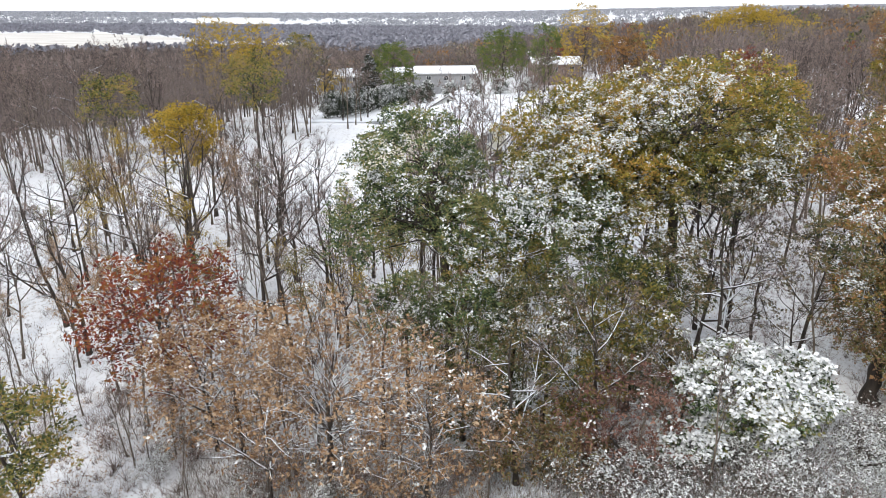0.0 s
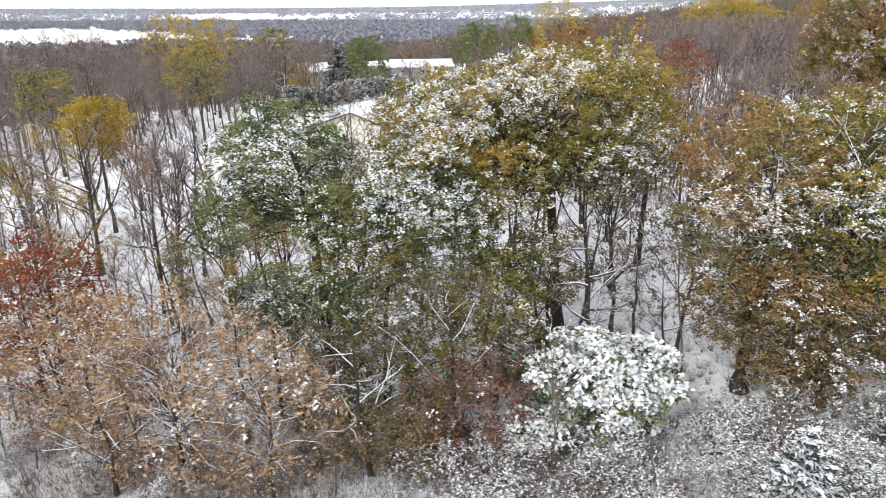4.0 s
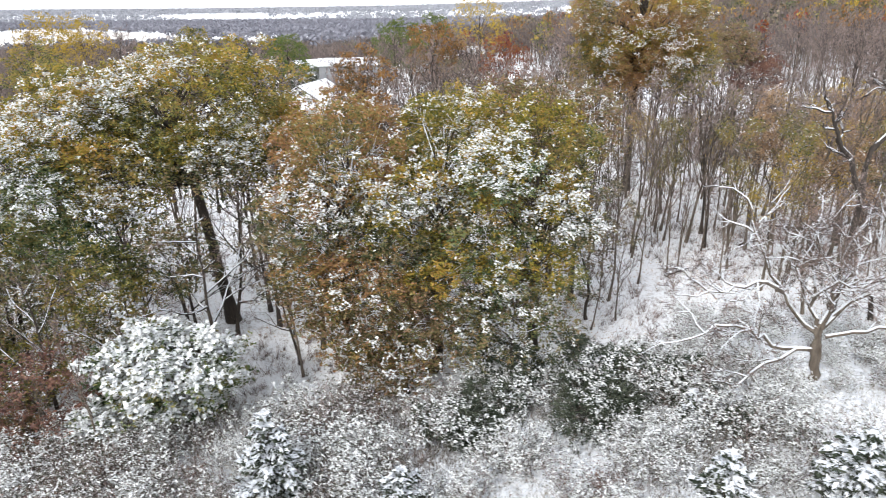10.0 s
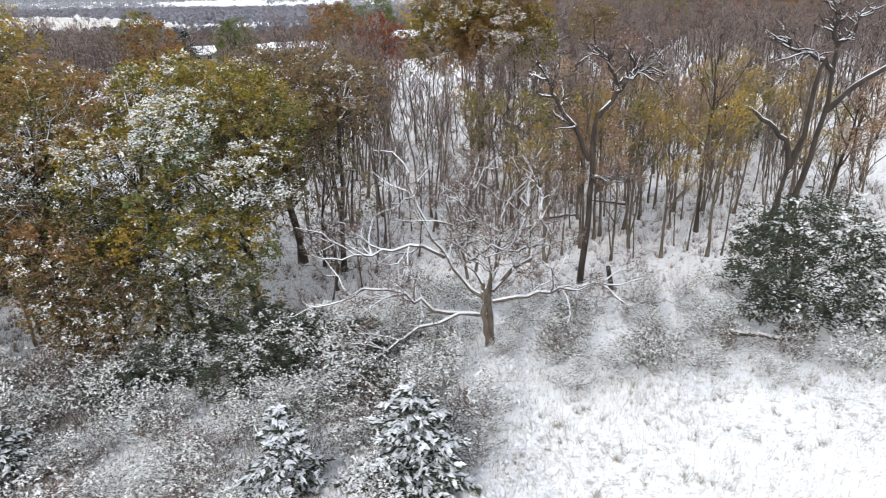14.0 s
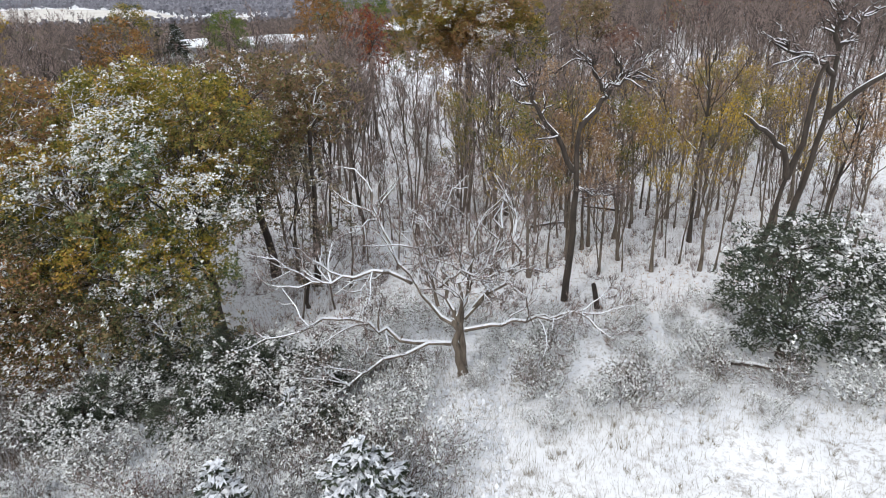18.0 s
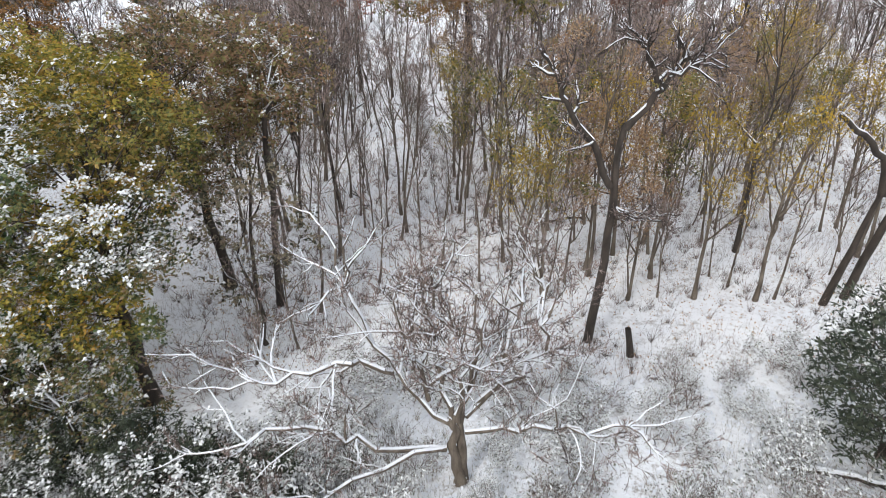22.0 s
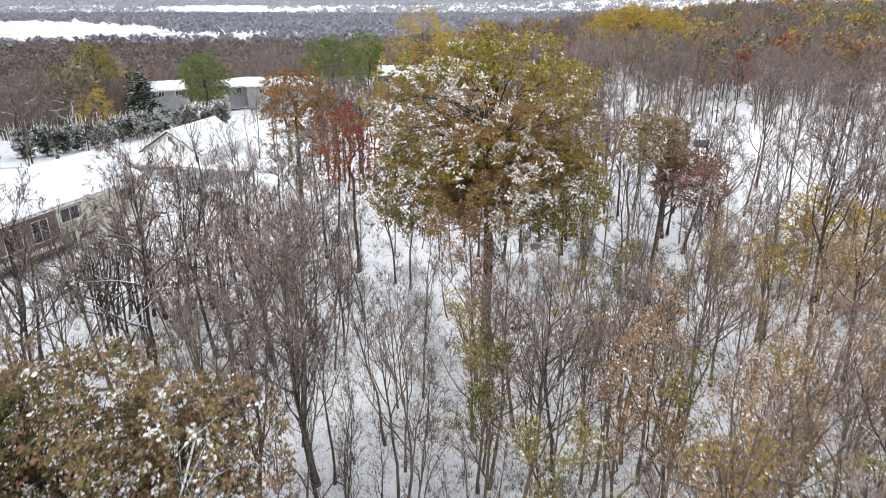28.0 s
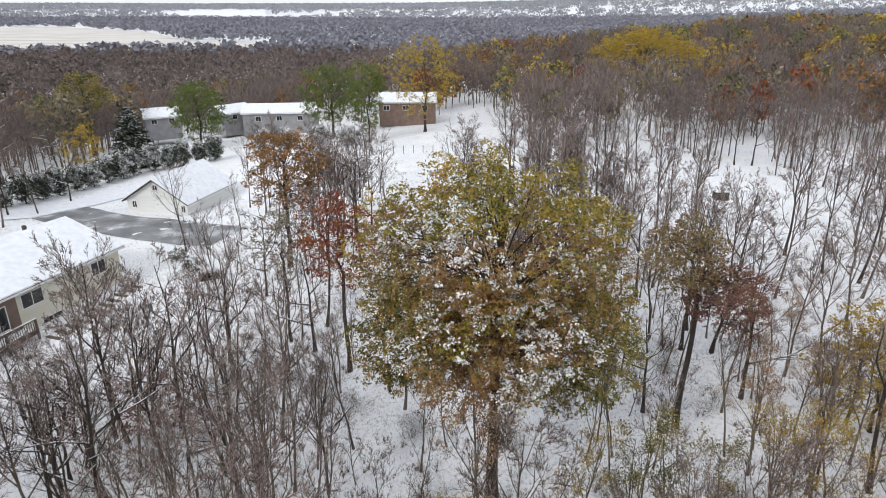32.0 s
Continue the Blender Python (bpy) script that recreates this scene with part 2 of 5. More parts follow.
# ---- ground ----
def ground_material():
    m = bpy.data.materials.new("snowy_ground")
    m.use_nodes = True
    nt = m.node_tree
    bsdf = nt.nodes["Principled BSDF"]
    bsdf.inputs["Roughness"].default_value = 0.8
    geo = nt.nodes.new("ShaderNodeNewGeometry")

    def tex(scale, detail, rough=0.6):
        n = nt.nodes.new("ShaderNodeTexNoise")
        n.inputs["Scale"].default_value, n.inputs["Detail"].default_value, n.inputs["Roughness"].default_value = scale, detail, rough
        nt.links.new(geo.outputs["Position"], n.inputs["Vector"])
        return n.outputs["Fac"]

    def step(src, a, b):
        n = nt.nodes.new("ShaderNodeMapRange")
        n.inputs[1].default_value, n.inputs[2].default_value = a, b
        nt.links.new(src, n.inputs[0])
        return n.outputs[0]

    def mixed(fac, a, b):
        n = nt.nodes.new("ShaderNodeMix")
        n.data_type = "RGBA"
        nt.links.new(fac, n.inputs[0])
        for socket, value in ((n.inputs[6], a), (n.inputs[7], b)):
            if isinstance(value, tuple):
                socket.default_value = (*value, 1)
            else:
                nt.links.new(value, socket)
        return n.outputs[2]
    white = mixed(step(tex(0.25, 4), 0.35, 0.65), (0.80, 0.82, 0.86), (0.87, 0.88, 0.90))
    litter = step(tex(3.2, 7, 0.8), 0.50, 0.66)
    patch = step(tex(0.22, 4), 0.30, 0.62)
    both = nt.nodes.new("ShaderNodeMath")
    both.operation = "MULTIPLY"
    nt.links.new(litter, both.inputs[0])
    nt.links.new(patch, both.inputs[1])
    brown = mixed(step(tex(9.0, 2), 0.4, 0.6), (0.16, 0.125, 0.10), (0.34, 0.30, 0.26))
    nt.links.new(mixed(both.outputs[0], white, brown), bsdf.inputs["Base Color"])
    bp = nt.nodes.new("ShaderNodeBump")
    bp.inputs["Strength"].default_value, bp.inputs["Distance"].default_value = 0.7, 0.10
    nt.links.new(tex(2.2, 6, 0.65), bp.inputs["Height"])
    nt.links.new(bp.outputs["Normal"], bsdf.inputs["Normal"])
    return m


def spaced(lo, hi, near_lo, near_hi, fine, grow_by=1.13):
    mid = list(np.arange(near_lo, near_hi, fine))
    up, step = [mid[-1]], fine
    while up[-1] < hi:
        step *= grow_by
        up.append(up[-1] + step)
    down, step = [mid[0]], fine
    while down[-1] > lo:
        step *= grow_by
        down.append(down[-1] - step)
    return np.array(down[:0:-1] + mid + up[1:])


def sheet(name, xs, ys, lift, mat, rough=0.0):
    gx, gy = np.meshgrid(xs, ys)
    gz = height(gx, gy) + lift
    if rough:
        rng = np.random.default_rng(5)
        gz = gz + rng.normal(0, rough, gz.shape)
    nx, ny = len(xs), len(ys)
    i = np.arange(nx * ny).reshape(ny, nx)
    faces = np.stack([i[:-1, :-1], i[:-1, 1:], i[1:, 1:], i[1:, :-1]], -1).reshape(-1, 4)
    return link_mesh(name, np.stack([gx, gy, gz], -1).reshape(-1, 3), faces, mat, True)


ground = sheet("ground", spaced(-4500, 4500, -50, 110, 1.0), spaced(-300, 6000, -5, 150, 1.0), 0.0, ground_material(), 0.035)
tagged(ground, "snow-covered ground with leaf litter and dead grass showing through", "ground", kind="structure")


# ---- tubes, leaves and trees ----
def tubes(p0, p1, r0, r1, sides):
    """Tapered open prisms between the points p0 and p1."""
    n = len(p0)
    d = p1 - p0
    d = d / np.maximum(np.linalg.norm(d, axis=1, keepdims=True), 1e-6)
    ref = np.where(np.abs(d[:, 2:3]) < 0.9, np.array([[0, 0, 1.0]]), np.array([[1.0, 0, 0]]))
    u = np.cross(d, ref)
    u /= np.linalg.norm(u, axis=1, keepdims=True)
    v = np.cross(d, u)
    a = np.arange(sides) * 2 * np.pi / sides
    ring = np.cos(a)[None, :, None] * u[:, None] + np.sin(a)[None, :, None] * v[:, None]
    low = p0[:, None] + ring * r0[:, None, None]
    high = p1[:, None] + ring * r1[:, None, None]
    verts = np.concatenate([low, high], 1).reshape(-1, 3)
    k = np.arange(sides)
    face = np.stack([k, (k + 1) % sides, sides + (k + 1) % sides, sides + k], 1)
    faces = (np.arange(n)[:, None, None] * 2 * sides + face[None]).reshape(-1, 4)
    return verts, faces


def spikes(p0, p1, r):
    """Thin three-sided twigs that end in a point."""
    n = len(p0)
    v, _ = tubes(p0, p1, r, r, 3)
    v = v.reshape(n, 6, 3)
    verts = np.concatenate([v[:, :3], p1[:, None]], 1).reshape(-1, 3)
    face = np.array([[0, 1, 3], [1, 2, 3], [2, 0, 3]])
    return verts, (np.arange(n)[:, None, None] * 4 + face[None]).reshape(-1, 3)


def blades(rng, at, size, flat=0.0, wide=0.5, out=None):
    """Leaves: each a four-cornered blade, bent along its middle, turned at random or mostly level (flat) and lying along out."""
    n = len(at)
    d = rng.normal(size=(n, 3))
    if out is not None:
        d = d * 0.6 + out
    d[:, 2] *= 1 - flat * 0.75
    d /= np.maximum(np.linalg.norm(d, axis=1, keepdims=True), 1e-6)
    up = rng.normal(size=(n, 3)) * (1 - flat) + np.array([0, 0, 1.0]) * (0.3 + flat)
    s = np.cross(d, up)
    s /= np.maximum(np.linalg.norm(s, axis=1, keepdims=True), 1e-6)
    nrm = np.cross(s, d)
    L = (size * rng.uniform(0.65, 1.35, n))[:, None]
    W = L * wide
    a, b = at - d * L * 0.5, at + d * L * 0.5 - nrm * L * 0.12
    verts = np.stack([a, at + s * W * 0.5 + nrm * L * 0.08, b, at - s * W * 0.5 + nrm * L * 0.08], 1).reshape(-1, 3)
    return verts, np.arange(4 * n).reshape(n, 4)


def joined(*sets):
    verts, faces, off = [], [], 0
    for v, f in sets:
        verts.append(v)
        faces.append(f + off)
        off += len(v)
    return np.concatenate(verts), np.concatenate(faces)


def unit(v):
    return v / max(1e-9, float(np.linalg.norm(v)))


def grown(rng, starts, levels, up=0.25, wobble=0.16):
    """Branches as segments (p0, p1, r0, r1, level). starts: (point, way, length, radius, level); levels: for each level the number of side
    branches, their angle, length ratio and number of steps."""
    stack, segs, tips = [(*s, k) for k, s in enumerate(starts)], [], []
    while stack:
        p, d, L, r, lv, limb = stack.pop()
        count, angle, ratio, steps = levels[min(lv, len(levels) - 1)]
        last = lv >= len(levels) - 1
        here, way = np.array(p, float), unit(np.array(d, float))
        marks = sorted(rng.uniform(0.25, 1.0, count)) if not last else []
        k = 0
        for i in range(steps):
            f0, f1 = i / steps, (i + 1) / steps
            way = unit(way + rng.normal(0, wobble, 3) + np.array([0, 0, up * 0.5]))
            nxt = here + way * L / steps
            segs.append((here, nxt, r * (1 - 0.75 * f0), r * (1 - 0.75 * f1), lv, limb))
            while k < len(marks) and marks[k] <= f1:
                side = unit(np.cross(way, rng.normal(size=3)))
                a = radians(angle * rng.uniform(0.7, 1.3))
                q = here + (nxt - here) * (marks[k] - f0) * steps
                rr = r * (1 - 0.75 * marks[k])
                stack.append((q, way * math.cos(a) + side * math.sin(a), L * ratio * rng.uniform(0.6, 1.15) * (1.15 - 0.5 * marks[k]), rr * 0.62, lv + 1, limb))
                k += 1
            here = nxt
        if lv >= len(levels) - 2:
            tips.append((here, way))
    return segs, tips


def seg_arrays(segs):
    return (np.array([s[0] for s in segs]), np.array([s[1] for s in segs]), np.array([s[2] for s in segs]), np.array([s[3] for s in segs]), np.array([s[4] for s in segs]), np.array([s[5] for s in segs]))


def snow_on(p0, p1, r0, r1, steep=0.75, thick=0.66, least=0.012, cap=0.045):
    """A cap of snow along the upper side of the flatter limbs."""
    d = p1 - p0
    d = d / np.maximum(np.linalg.norm(d, axis=1, keepdims=True), 1e-6)
    keep = (np.abs(d[:, 2]) < steep) & (r0 > least)
    if not keep.any():
        return None
    lift = np.stack([np.zeros(keep.sum()), np.zeros(keep.sum()), np.maximum(r0[keep] * 0.6, r0[keep] - 0.018) + 0.008], 1)
    return tubes(p0[keep] + lift, p1[keep] + lift, np.minimum(r0[keep] * thick, cap) + 0.005, np.minimum(r1[keep] * thick, cap) + 0.005, 4)


def pipe(points, radii, sides):
    """One tapered tube through a line of points, with rings shared from step to step."""
    p = np.asarray(points, float)
    d = np.gradient(p, axis=0)
    d /= np.maximum(np.linalg.norm(d, axis=1, keepdims=True), 1e-6)
    ref = np.array([1.0, 0.23, 0.1]) if abs(p[-1, 2] - p[0, 2]) > 0.6 * np.linalg.norm(p[-1] - p[0]) else np.array([0.1, 0.05, 1.0])
    u = np.cross(d, ref)
    u /= np.maximum(np.linalg.norm(u, axis=1, keepdims=True), 1e-6)
    v = np.cross(d, u)
    a = np.arange(sides) * 2 * np.pi / sides
    verts = (p[:, None] + (np.cos(a)[None, :, None] * u[:, None] + np.sin(a)[None, :, None] * v[:, None]) * np.asarray(radii)[:, None, None]).reshape(-1, 3)
    k = np.arange(sides)
    face = np.stack([k, (k + 1) % sides, sides + (k + 1) % sides, sides + k], 1)
    return verts, (np.arange(len(p) - 1)[:, None, None] * sides + face[None]).reshape(-1, 4)


def tree_parts(tree, segs, bark, twig, snowy=True, twig_level=3, sides=6, steep=0.75, twig_r=0.012, split=True, snow_r=0.012, cap=0.045):
    """Hangs the trunk, each main limb, the branches, the twigs and the snow on the limbs under a tree."""
    p0, p1, r0, r1, lv, limb = seg_arrays(segs)
    whole = (lv <= 1) if split else (lv == 0)
    for level in (0, 1):
        for k in np.unique(limb[whole & (lv == level)]):
            i = np.where(whole & (lv == level) & (limb == k))[0]
            first = level == 0 and k == limb[lv == 0].min()
            ob = link_mesh("trunk" if first else "limb", *pipe(np.vstack([p0[i], p1[i[-1:]]]), np.append(r0[i], r1[i[-1]]), sides if level == 0 else 5), bark, True)
            child(ob, tree)
    mid, fine = ~whole & (lv < twig_level), ~whole & (lv >= twig_level)
    if mid.any():
        child(link_mesh("branchwork", *tubes(p0[mid], p1[mid], r0[mid], r1[mid], 4), bark, True), tree, "", "stuff")
    if fine.any():
        child(link_mesh("twigwork", *spikes(p0[fine], p1[fine], np.maximum(r0[fine], twig_r)), twig), tree, "fine brown leafless twigs", "stuff")
    if snowy:
        s = snow_on(p0, p1, r0, r1, steep, 0.66 if cap < 0.05 else 0.9, snow_r, cap)
        if s:
            child(link_mesh("limb_snow", *s, SNOW, True), tree, "white snow lying along the limbs", "stuff")


def thing(name, x, y, label, category, group="", sink=0.12):
    ob = new(name)
    ob.location = (x, y, ground_z(x, y) - sink)
    return tagged(ob, label, category, group)


def copied(ob, x, y, turn, scale, label="", sink=0.12):
    """A copy of a thing at another place, turned and of another size."""
    keep = ob.scale.copy()
    ob.scale = (scale, scale, scale)
    c = copy_thing(ob, pose(x, y, ground_z(x, y) - sink, 0, 0, math.degrees(turn)))
    ob.scale = keep
    if label:
        c["label"] = label
    return c


def bare_tree(seed, x, y, H, r, label, clear=0.45, limbs=9, reach=0.34, angle=38, bark=None, twig=None, lean=(0, 0), up=0.35, fine=6, group="bare trees of the wood", name="bare_tree", steep=0.6, split=True, twigs=4, twig_r=0.011):
    rng = np.random.default_rng(seed)
    tree = thing(name, x, y, label, "tree", group)
    bark, twig = bark or BARK, twig or TWIG
    n, segs, here = 9, [], np.array([0.0, 0, 0])
    way = unit(np.array([lean[0], lean[1], 1.0]))
    pts = [here]
    for i in range(n):
        way = unit(way + rng.normal(0, 0.075, 3) + np.array([0, 0, 0.2]))
        pts.append(pts[-1] + way * H * 0.9 / n)
    for i in range(n):
        flare = 1.5 if i == 0 else 1.0
        segs.append((pts[i], pts[i + 1], r * flare * (1 - 0.85 * i / n), r * (1 - 0.85 * (i + 1) / n), 0, 0))
    starts = []
    for k in range(limbs):
        f = clear + (0.97 - clear) * (k + rng.uniform(0, 0.8)) / limbs
        q = f * n
        i = min(int(q), n - 1)
        p = pts[i] + (pts[i + 1] - pts[i]) * (q - i)
        az = k * 2.4 + rng.uniform(-0.4, 0.4)
        a = radians(angle * rng.uniform(0.7, 1.35))
        d = np.array([math.cos(az) * math.sin(a), math.sin(az) * math.sin(a), math.cos(a)])
        L = H * reach * rng.uniform(0.75, 1.2) * (1.25 - 0.75 * (f - clear) / (1 - clear))
        starts.append((p, d, L, r * (1 - 0.85 * f) * 0.75, 1))
    more, tips = grown(rng, starts, [(0, 0, 0, 1), (5, 36, 0.52, 5), (fine, 34, 0.5, 3), (twigs, 34, 0.62, 2), (0, 0, 0, 1)], up)
    tree_parts(tree, segs + more, bark, twig, steep=steep, split=split, snow_r=0.018, twig_r=twig_r)
    return tree, np.array([t[0] for t in tips])


def leafy(tree, rng, tips, per, spread, colour, size, snow=0.3, label=""):
    """Leaves about the ends of the branches, with snow on some of them."""
    at = np.repeat(tips, per, 0) + rng.normal(0, spread, (len(tips) * per, 3)) * np.array([1, 1, 0.7])
    child(link_mesh("foliage", *blades(rng, at, size), LEAVES[colour]), tree, label, "stuff")
    if snow:
        k = rng.random(len(at)) < snow
        child(link_mesh("leaf_snow", *blades(rng, at[k] + np.array([0, 0, 0.05]), size, 0.6, 0.5), LEAF_SNOW), tree, "clumps of snow on the leaves", "stuff")


def crowned_tree(seed, x, y, H, crown, colour, label, r=0.3, clumps=90, per=150, size=0.2, snow=0.35, squash=0.7, clump=1.2, low=0.6, bark=None, group="", name="oak_tree", snow_scale=0.33, wide=0.5, category="tree", limb_snow=False, lobes=(), top="", leaves=13):
    """A tree in leaf. crown: middle (dx, dy, z above the base) and half sizes; or lobes, each (x, y, z, half sizes, colour, snow) in the world.
    Leaves sit in sprays round clumps at the ends of limbs that leave the trunk, and snow lies on whole sprays; top: the colour of the highest clumps."""
    rng = np.random.default_rng(seed)
    tree = thing(name, x, y, label, category, group)
    base = np.array(tree.location)
    if lobes:
        parts = [(np.array(lb[:3]) - base, np.array(lb[3:6]), lb[6], lb[7], max(8, int(4.19 * (lb[3] * lb[4] + lb[4] * lb[5] + lb[5] * lb[3]) / (1.45 * clump * clump)))) for lb in lobes]
    else:
        parts = [(np.array(crown[:3]), np.array(crown[3:]), colour, snow, clumps)]
    ends, rel, hue, load = [], [], [], []
    for mid, half, tint, amount, count in parts:
        mine = []
        while len(mine) < count:
            best, far = None, -1.0
            for _ in range(5):
                v = unit(rng.normal(size=3))
                if v[2] < -0.5 and rng.random() > low:
                    v[2] = -v[2]
                rad = rng.uniform(0.2, 1.0) ** 0.33 * (1 + 0.25 * noise.noise(Vector(v * 2.1 + seed)))
                gap = min((float(np.sum(((v * rad - m) * half) ** 2)) for m in mine[-160:]), default=9.0)
                if gap > far:
                    best, far = v * rad, gap
            mine.append(best)
        ends += [mid + m * half for m in mine]
        rel += mine
        hue += [top if top and m[2] + 0.5 * noise.noise(Vector((mid + m * half) * 0.5 + seed)) > 0.32 else tint for m in mine]
        load += [amount] * count
    ends, rel, load, hue = np.array(ends), np.array(rel), np.array(load), np.array(hue)
    low_z, high_z = ends[:, 2].min(), ends[:, 2].max()
    cx, cy = ends[:, 0].mean(), ends[:, 1].mean()
    # limbs
    fork = np.array([cx * 0.35, cy * 0.35, max(H * 0.22, low_z + (high_z - low_z) * 0.12)])
    peak = np.array([cx * 0.8, cy * 0.8, low_z + (high_z - low_z) * 0.78])
    segs, n = [], 5
    line = [np.array([0.0, 0, 0]) + (fork) * k / n + (rng.normal(0, 0.06, 3) if 0 < k < n else 0) for k in range(n + 1)]
    for i in range(n):
        segs.append((line[i], line[i + 1], r * (1.55 if i == 0 else 1.05 - 0.06 * i), r * (1.0 - 0.06 * i), 0, 0))
    line = [fork + (peak - fork) * k / 4 + (rng.normal(0, 0.25, 3) if 0 < k else 0) for k in range(5)]
    for i in range(4):
        segs.append((line[i], line[i + 1], r * (0.72 - 0.15 * i), r * (0.72 - 0.15 * (i + 1)), 0, 0))
    spine = line
    for e in ends:
        f = min(3.2, max(0.0, rng.uniform(0.1, 0.8) * 4 * (e[2] - fork[2]) / max(0.5, peak[2] - fork[2])))
        i = int(f)
        s = spine[i] + (spine[min(4, i + 1)] - spine[i]) * (f - i)
        m1 = s + (e - s) * 0.35 + np.array([0, 0, 0.12 * np.linalg.norm(e - s)]) + rng.normal(0, 0.2, 3)
        m2 = s + (e - s) * 0.7 + np.array([0, 0, 0.08 * np.linalg.norm(e - s)]) + rng.normal(0, 0.2, 3)
        if rng.random() < 0.45:
            continue
        rr = r * 0.15 * rng.uniform(0.5, 1.2)
        bough = int((math.atan2(e[1] - cy, e[0] - cx) + math.pi) / 6.2832 * 6.999)
        segs += [(s, m1, rr, rr * 0.75, 1, bough), (m1, m2, rr * 0.75, rr * 0.45, 1, bough), (m2, e, rr * 0.45, rr * 0.2, 1, bough)]
        for _ in range(4):
            w = unit(rng.normal(size=3) + np.array([0, 0, 0.4]))
            segs.append((m2, m2 + w * clump * 0.9, rr * 0.3, 0.005, 3, bough))
    tree_parts(tree, segs, bark or BARK_DARK, TWIG, sides=8, steep=0.9 if limb_snow else 0.35, split=False, snow_r=0.010 if limb_snow else 0.05)
    # sprays on the outer and upper side of each clump, then the leaves that fan out from each spray
    many = max(3, round(per / leaves))
    rows = np.repeat(np.arange(len(ends)), many)
    v = rng.normal(size=(len(rows), 3)) + rel[rows] * 0.5 + np.array([0, 0, 0.35])
    v /= np.linalg.norm(v, axis=1, keepdims=True)
    deep = rng.uniform(0.12, 1.0, len(rows)) ** 0.5
    wide_by = rng.uniform(0.6, 1.3, len(ends))[rows]
    heart = ends[rows] + v * (deep * wide_by)[:, None] * np.array([clump, clump, clump * squash])
    fan = np.repeat(np.arange(len(rows)), leaves)
    out = rng.normal(size=(len(fan), 3)) + v[fan] * 0.35
    out[:, 2] *= 0.6
    out /= np.linalg.norm(out, axis=1, keepdims=True)
    at = heart[fan] + out * (size * rng.uniform(0.35, 1.7, len(fan)))[:, None]
    for tint in sorted(set(hue)):
        k = hue[rows[fan]] == tint
        child(link_mesh("foliage", *blades(rng, at[k], size, 0.25, wide, out[k] * 1.2), LEAVES[tint]), tree, "", "stuff")
    if load.max() > 0:
        spot = np.array([noise.noise(Vector((e + base) * snow_scale + seed * 3.1)) for e in ends])
        front = smooth(-0.75, 0.35, -rel[:, 1] - 0.15 * rel[:, 0])
        want = smooth(-0.22, 0.22, spot + 1.1 * (load - 0.55)) * (0.15 + 0.85 * front) * (1 - 0.7 * smooth(0.45, 0.95, rel[:, 2]))
        want = np.where(load > 1, 0.95, np.where(load > 0.9, np.maximum(want, 0.8 * front), want) * np.minimum(1, load * 1.25))
        cover = want[rows] * smooth(-0.35, 0.3, v[:, 2] - 0.3 * v[:, 1]) * (0.45 + 0.55 * smooth(0.35, 0.8, deep))
        laden = rng.random(len(rows)) < cover
        dusted = (rng.random(len(rows)) < 0.09 * np.minimum(1, load[rows] * 2)) & (v[:, 2] > -0.2)
        k = (laden[fan] & (rng.random(len(fan)) < 0.85)) | (dusted[fan] & (rng.random(len(fan)) < 0.3))
        if k.any():
            flakes = np.concatenate([at[k], at[k] + rng.normal(0, size * 0.35, (k.sum(), 3))]) + np.array([0, -0.02, 0.045])
            child(link_mesh("leaf_snow", *blades(rng, flakes, size * (1.15 if load.max() > 1 else 0.8), 0.5, 0.7, np.tile(out[k], (2, 1)) * 1.2), LEAF_SNOW), tree, "clumps of fresh snow lying on the leaves", "stuff")
    return tree


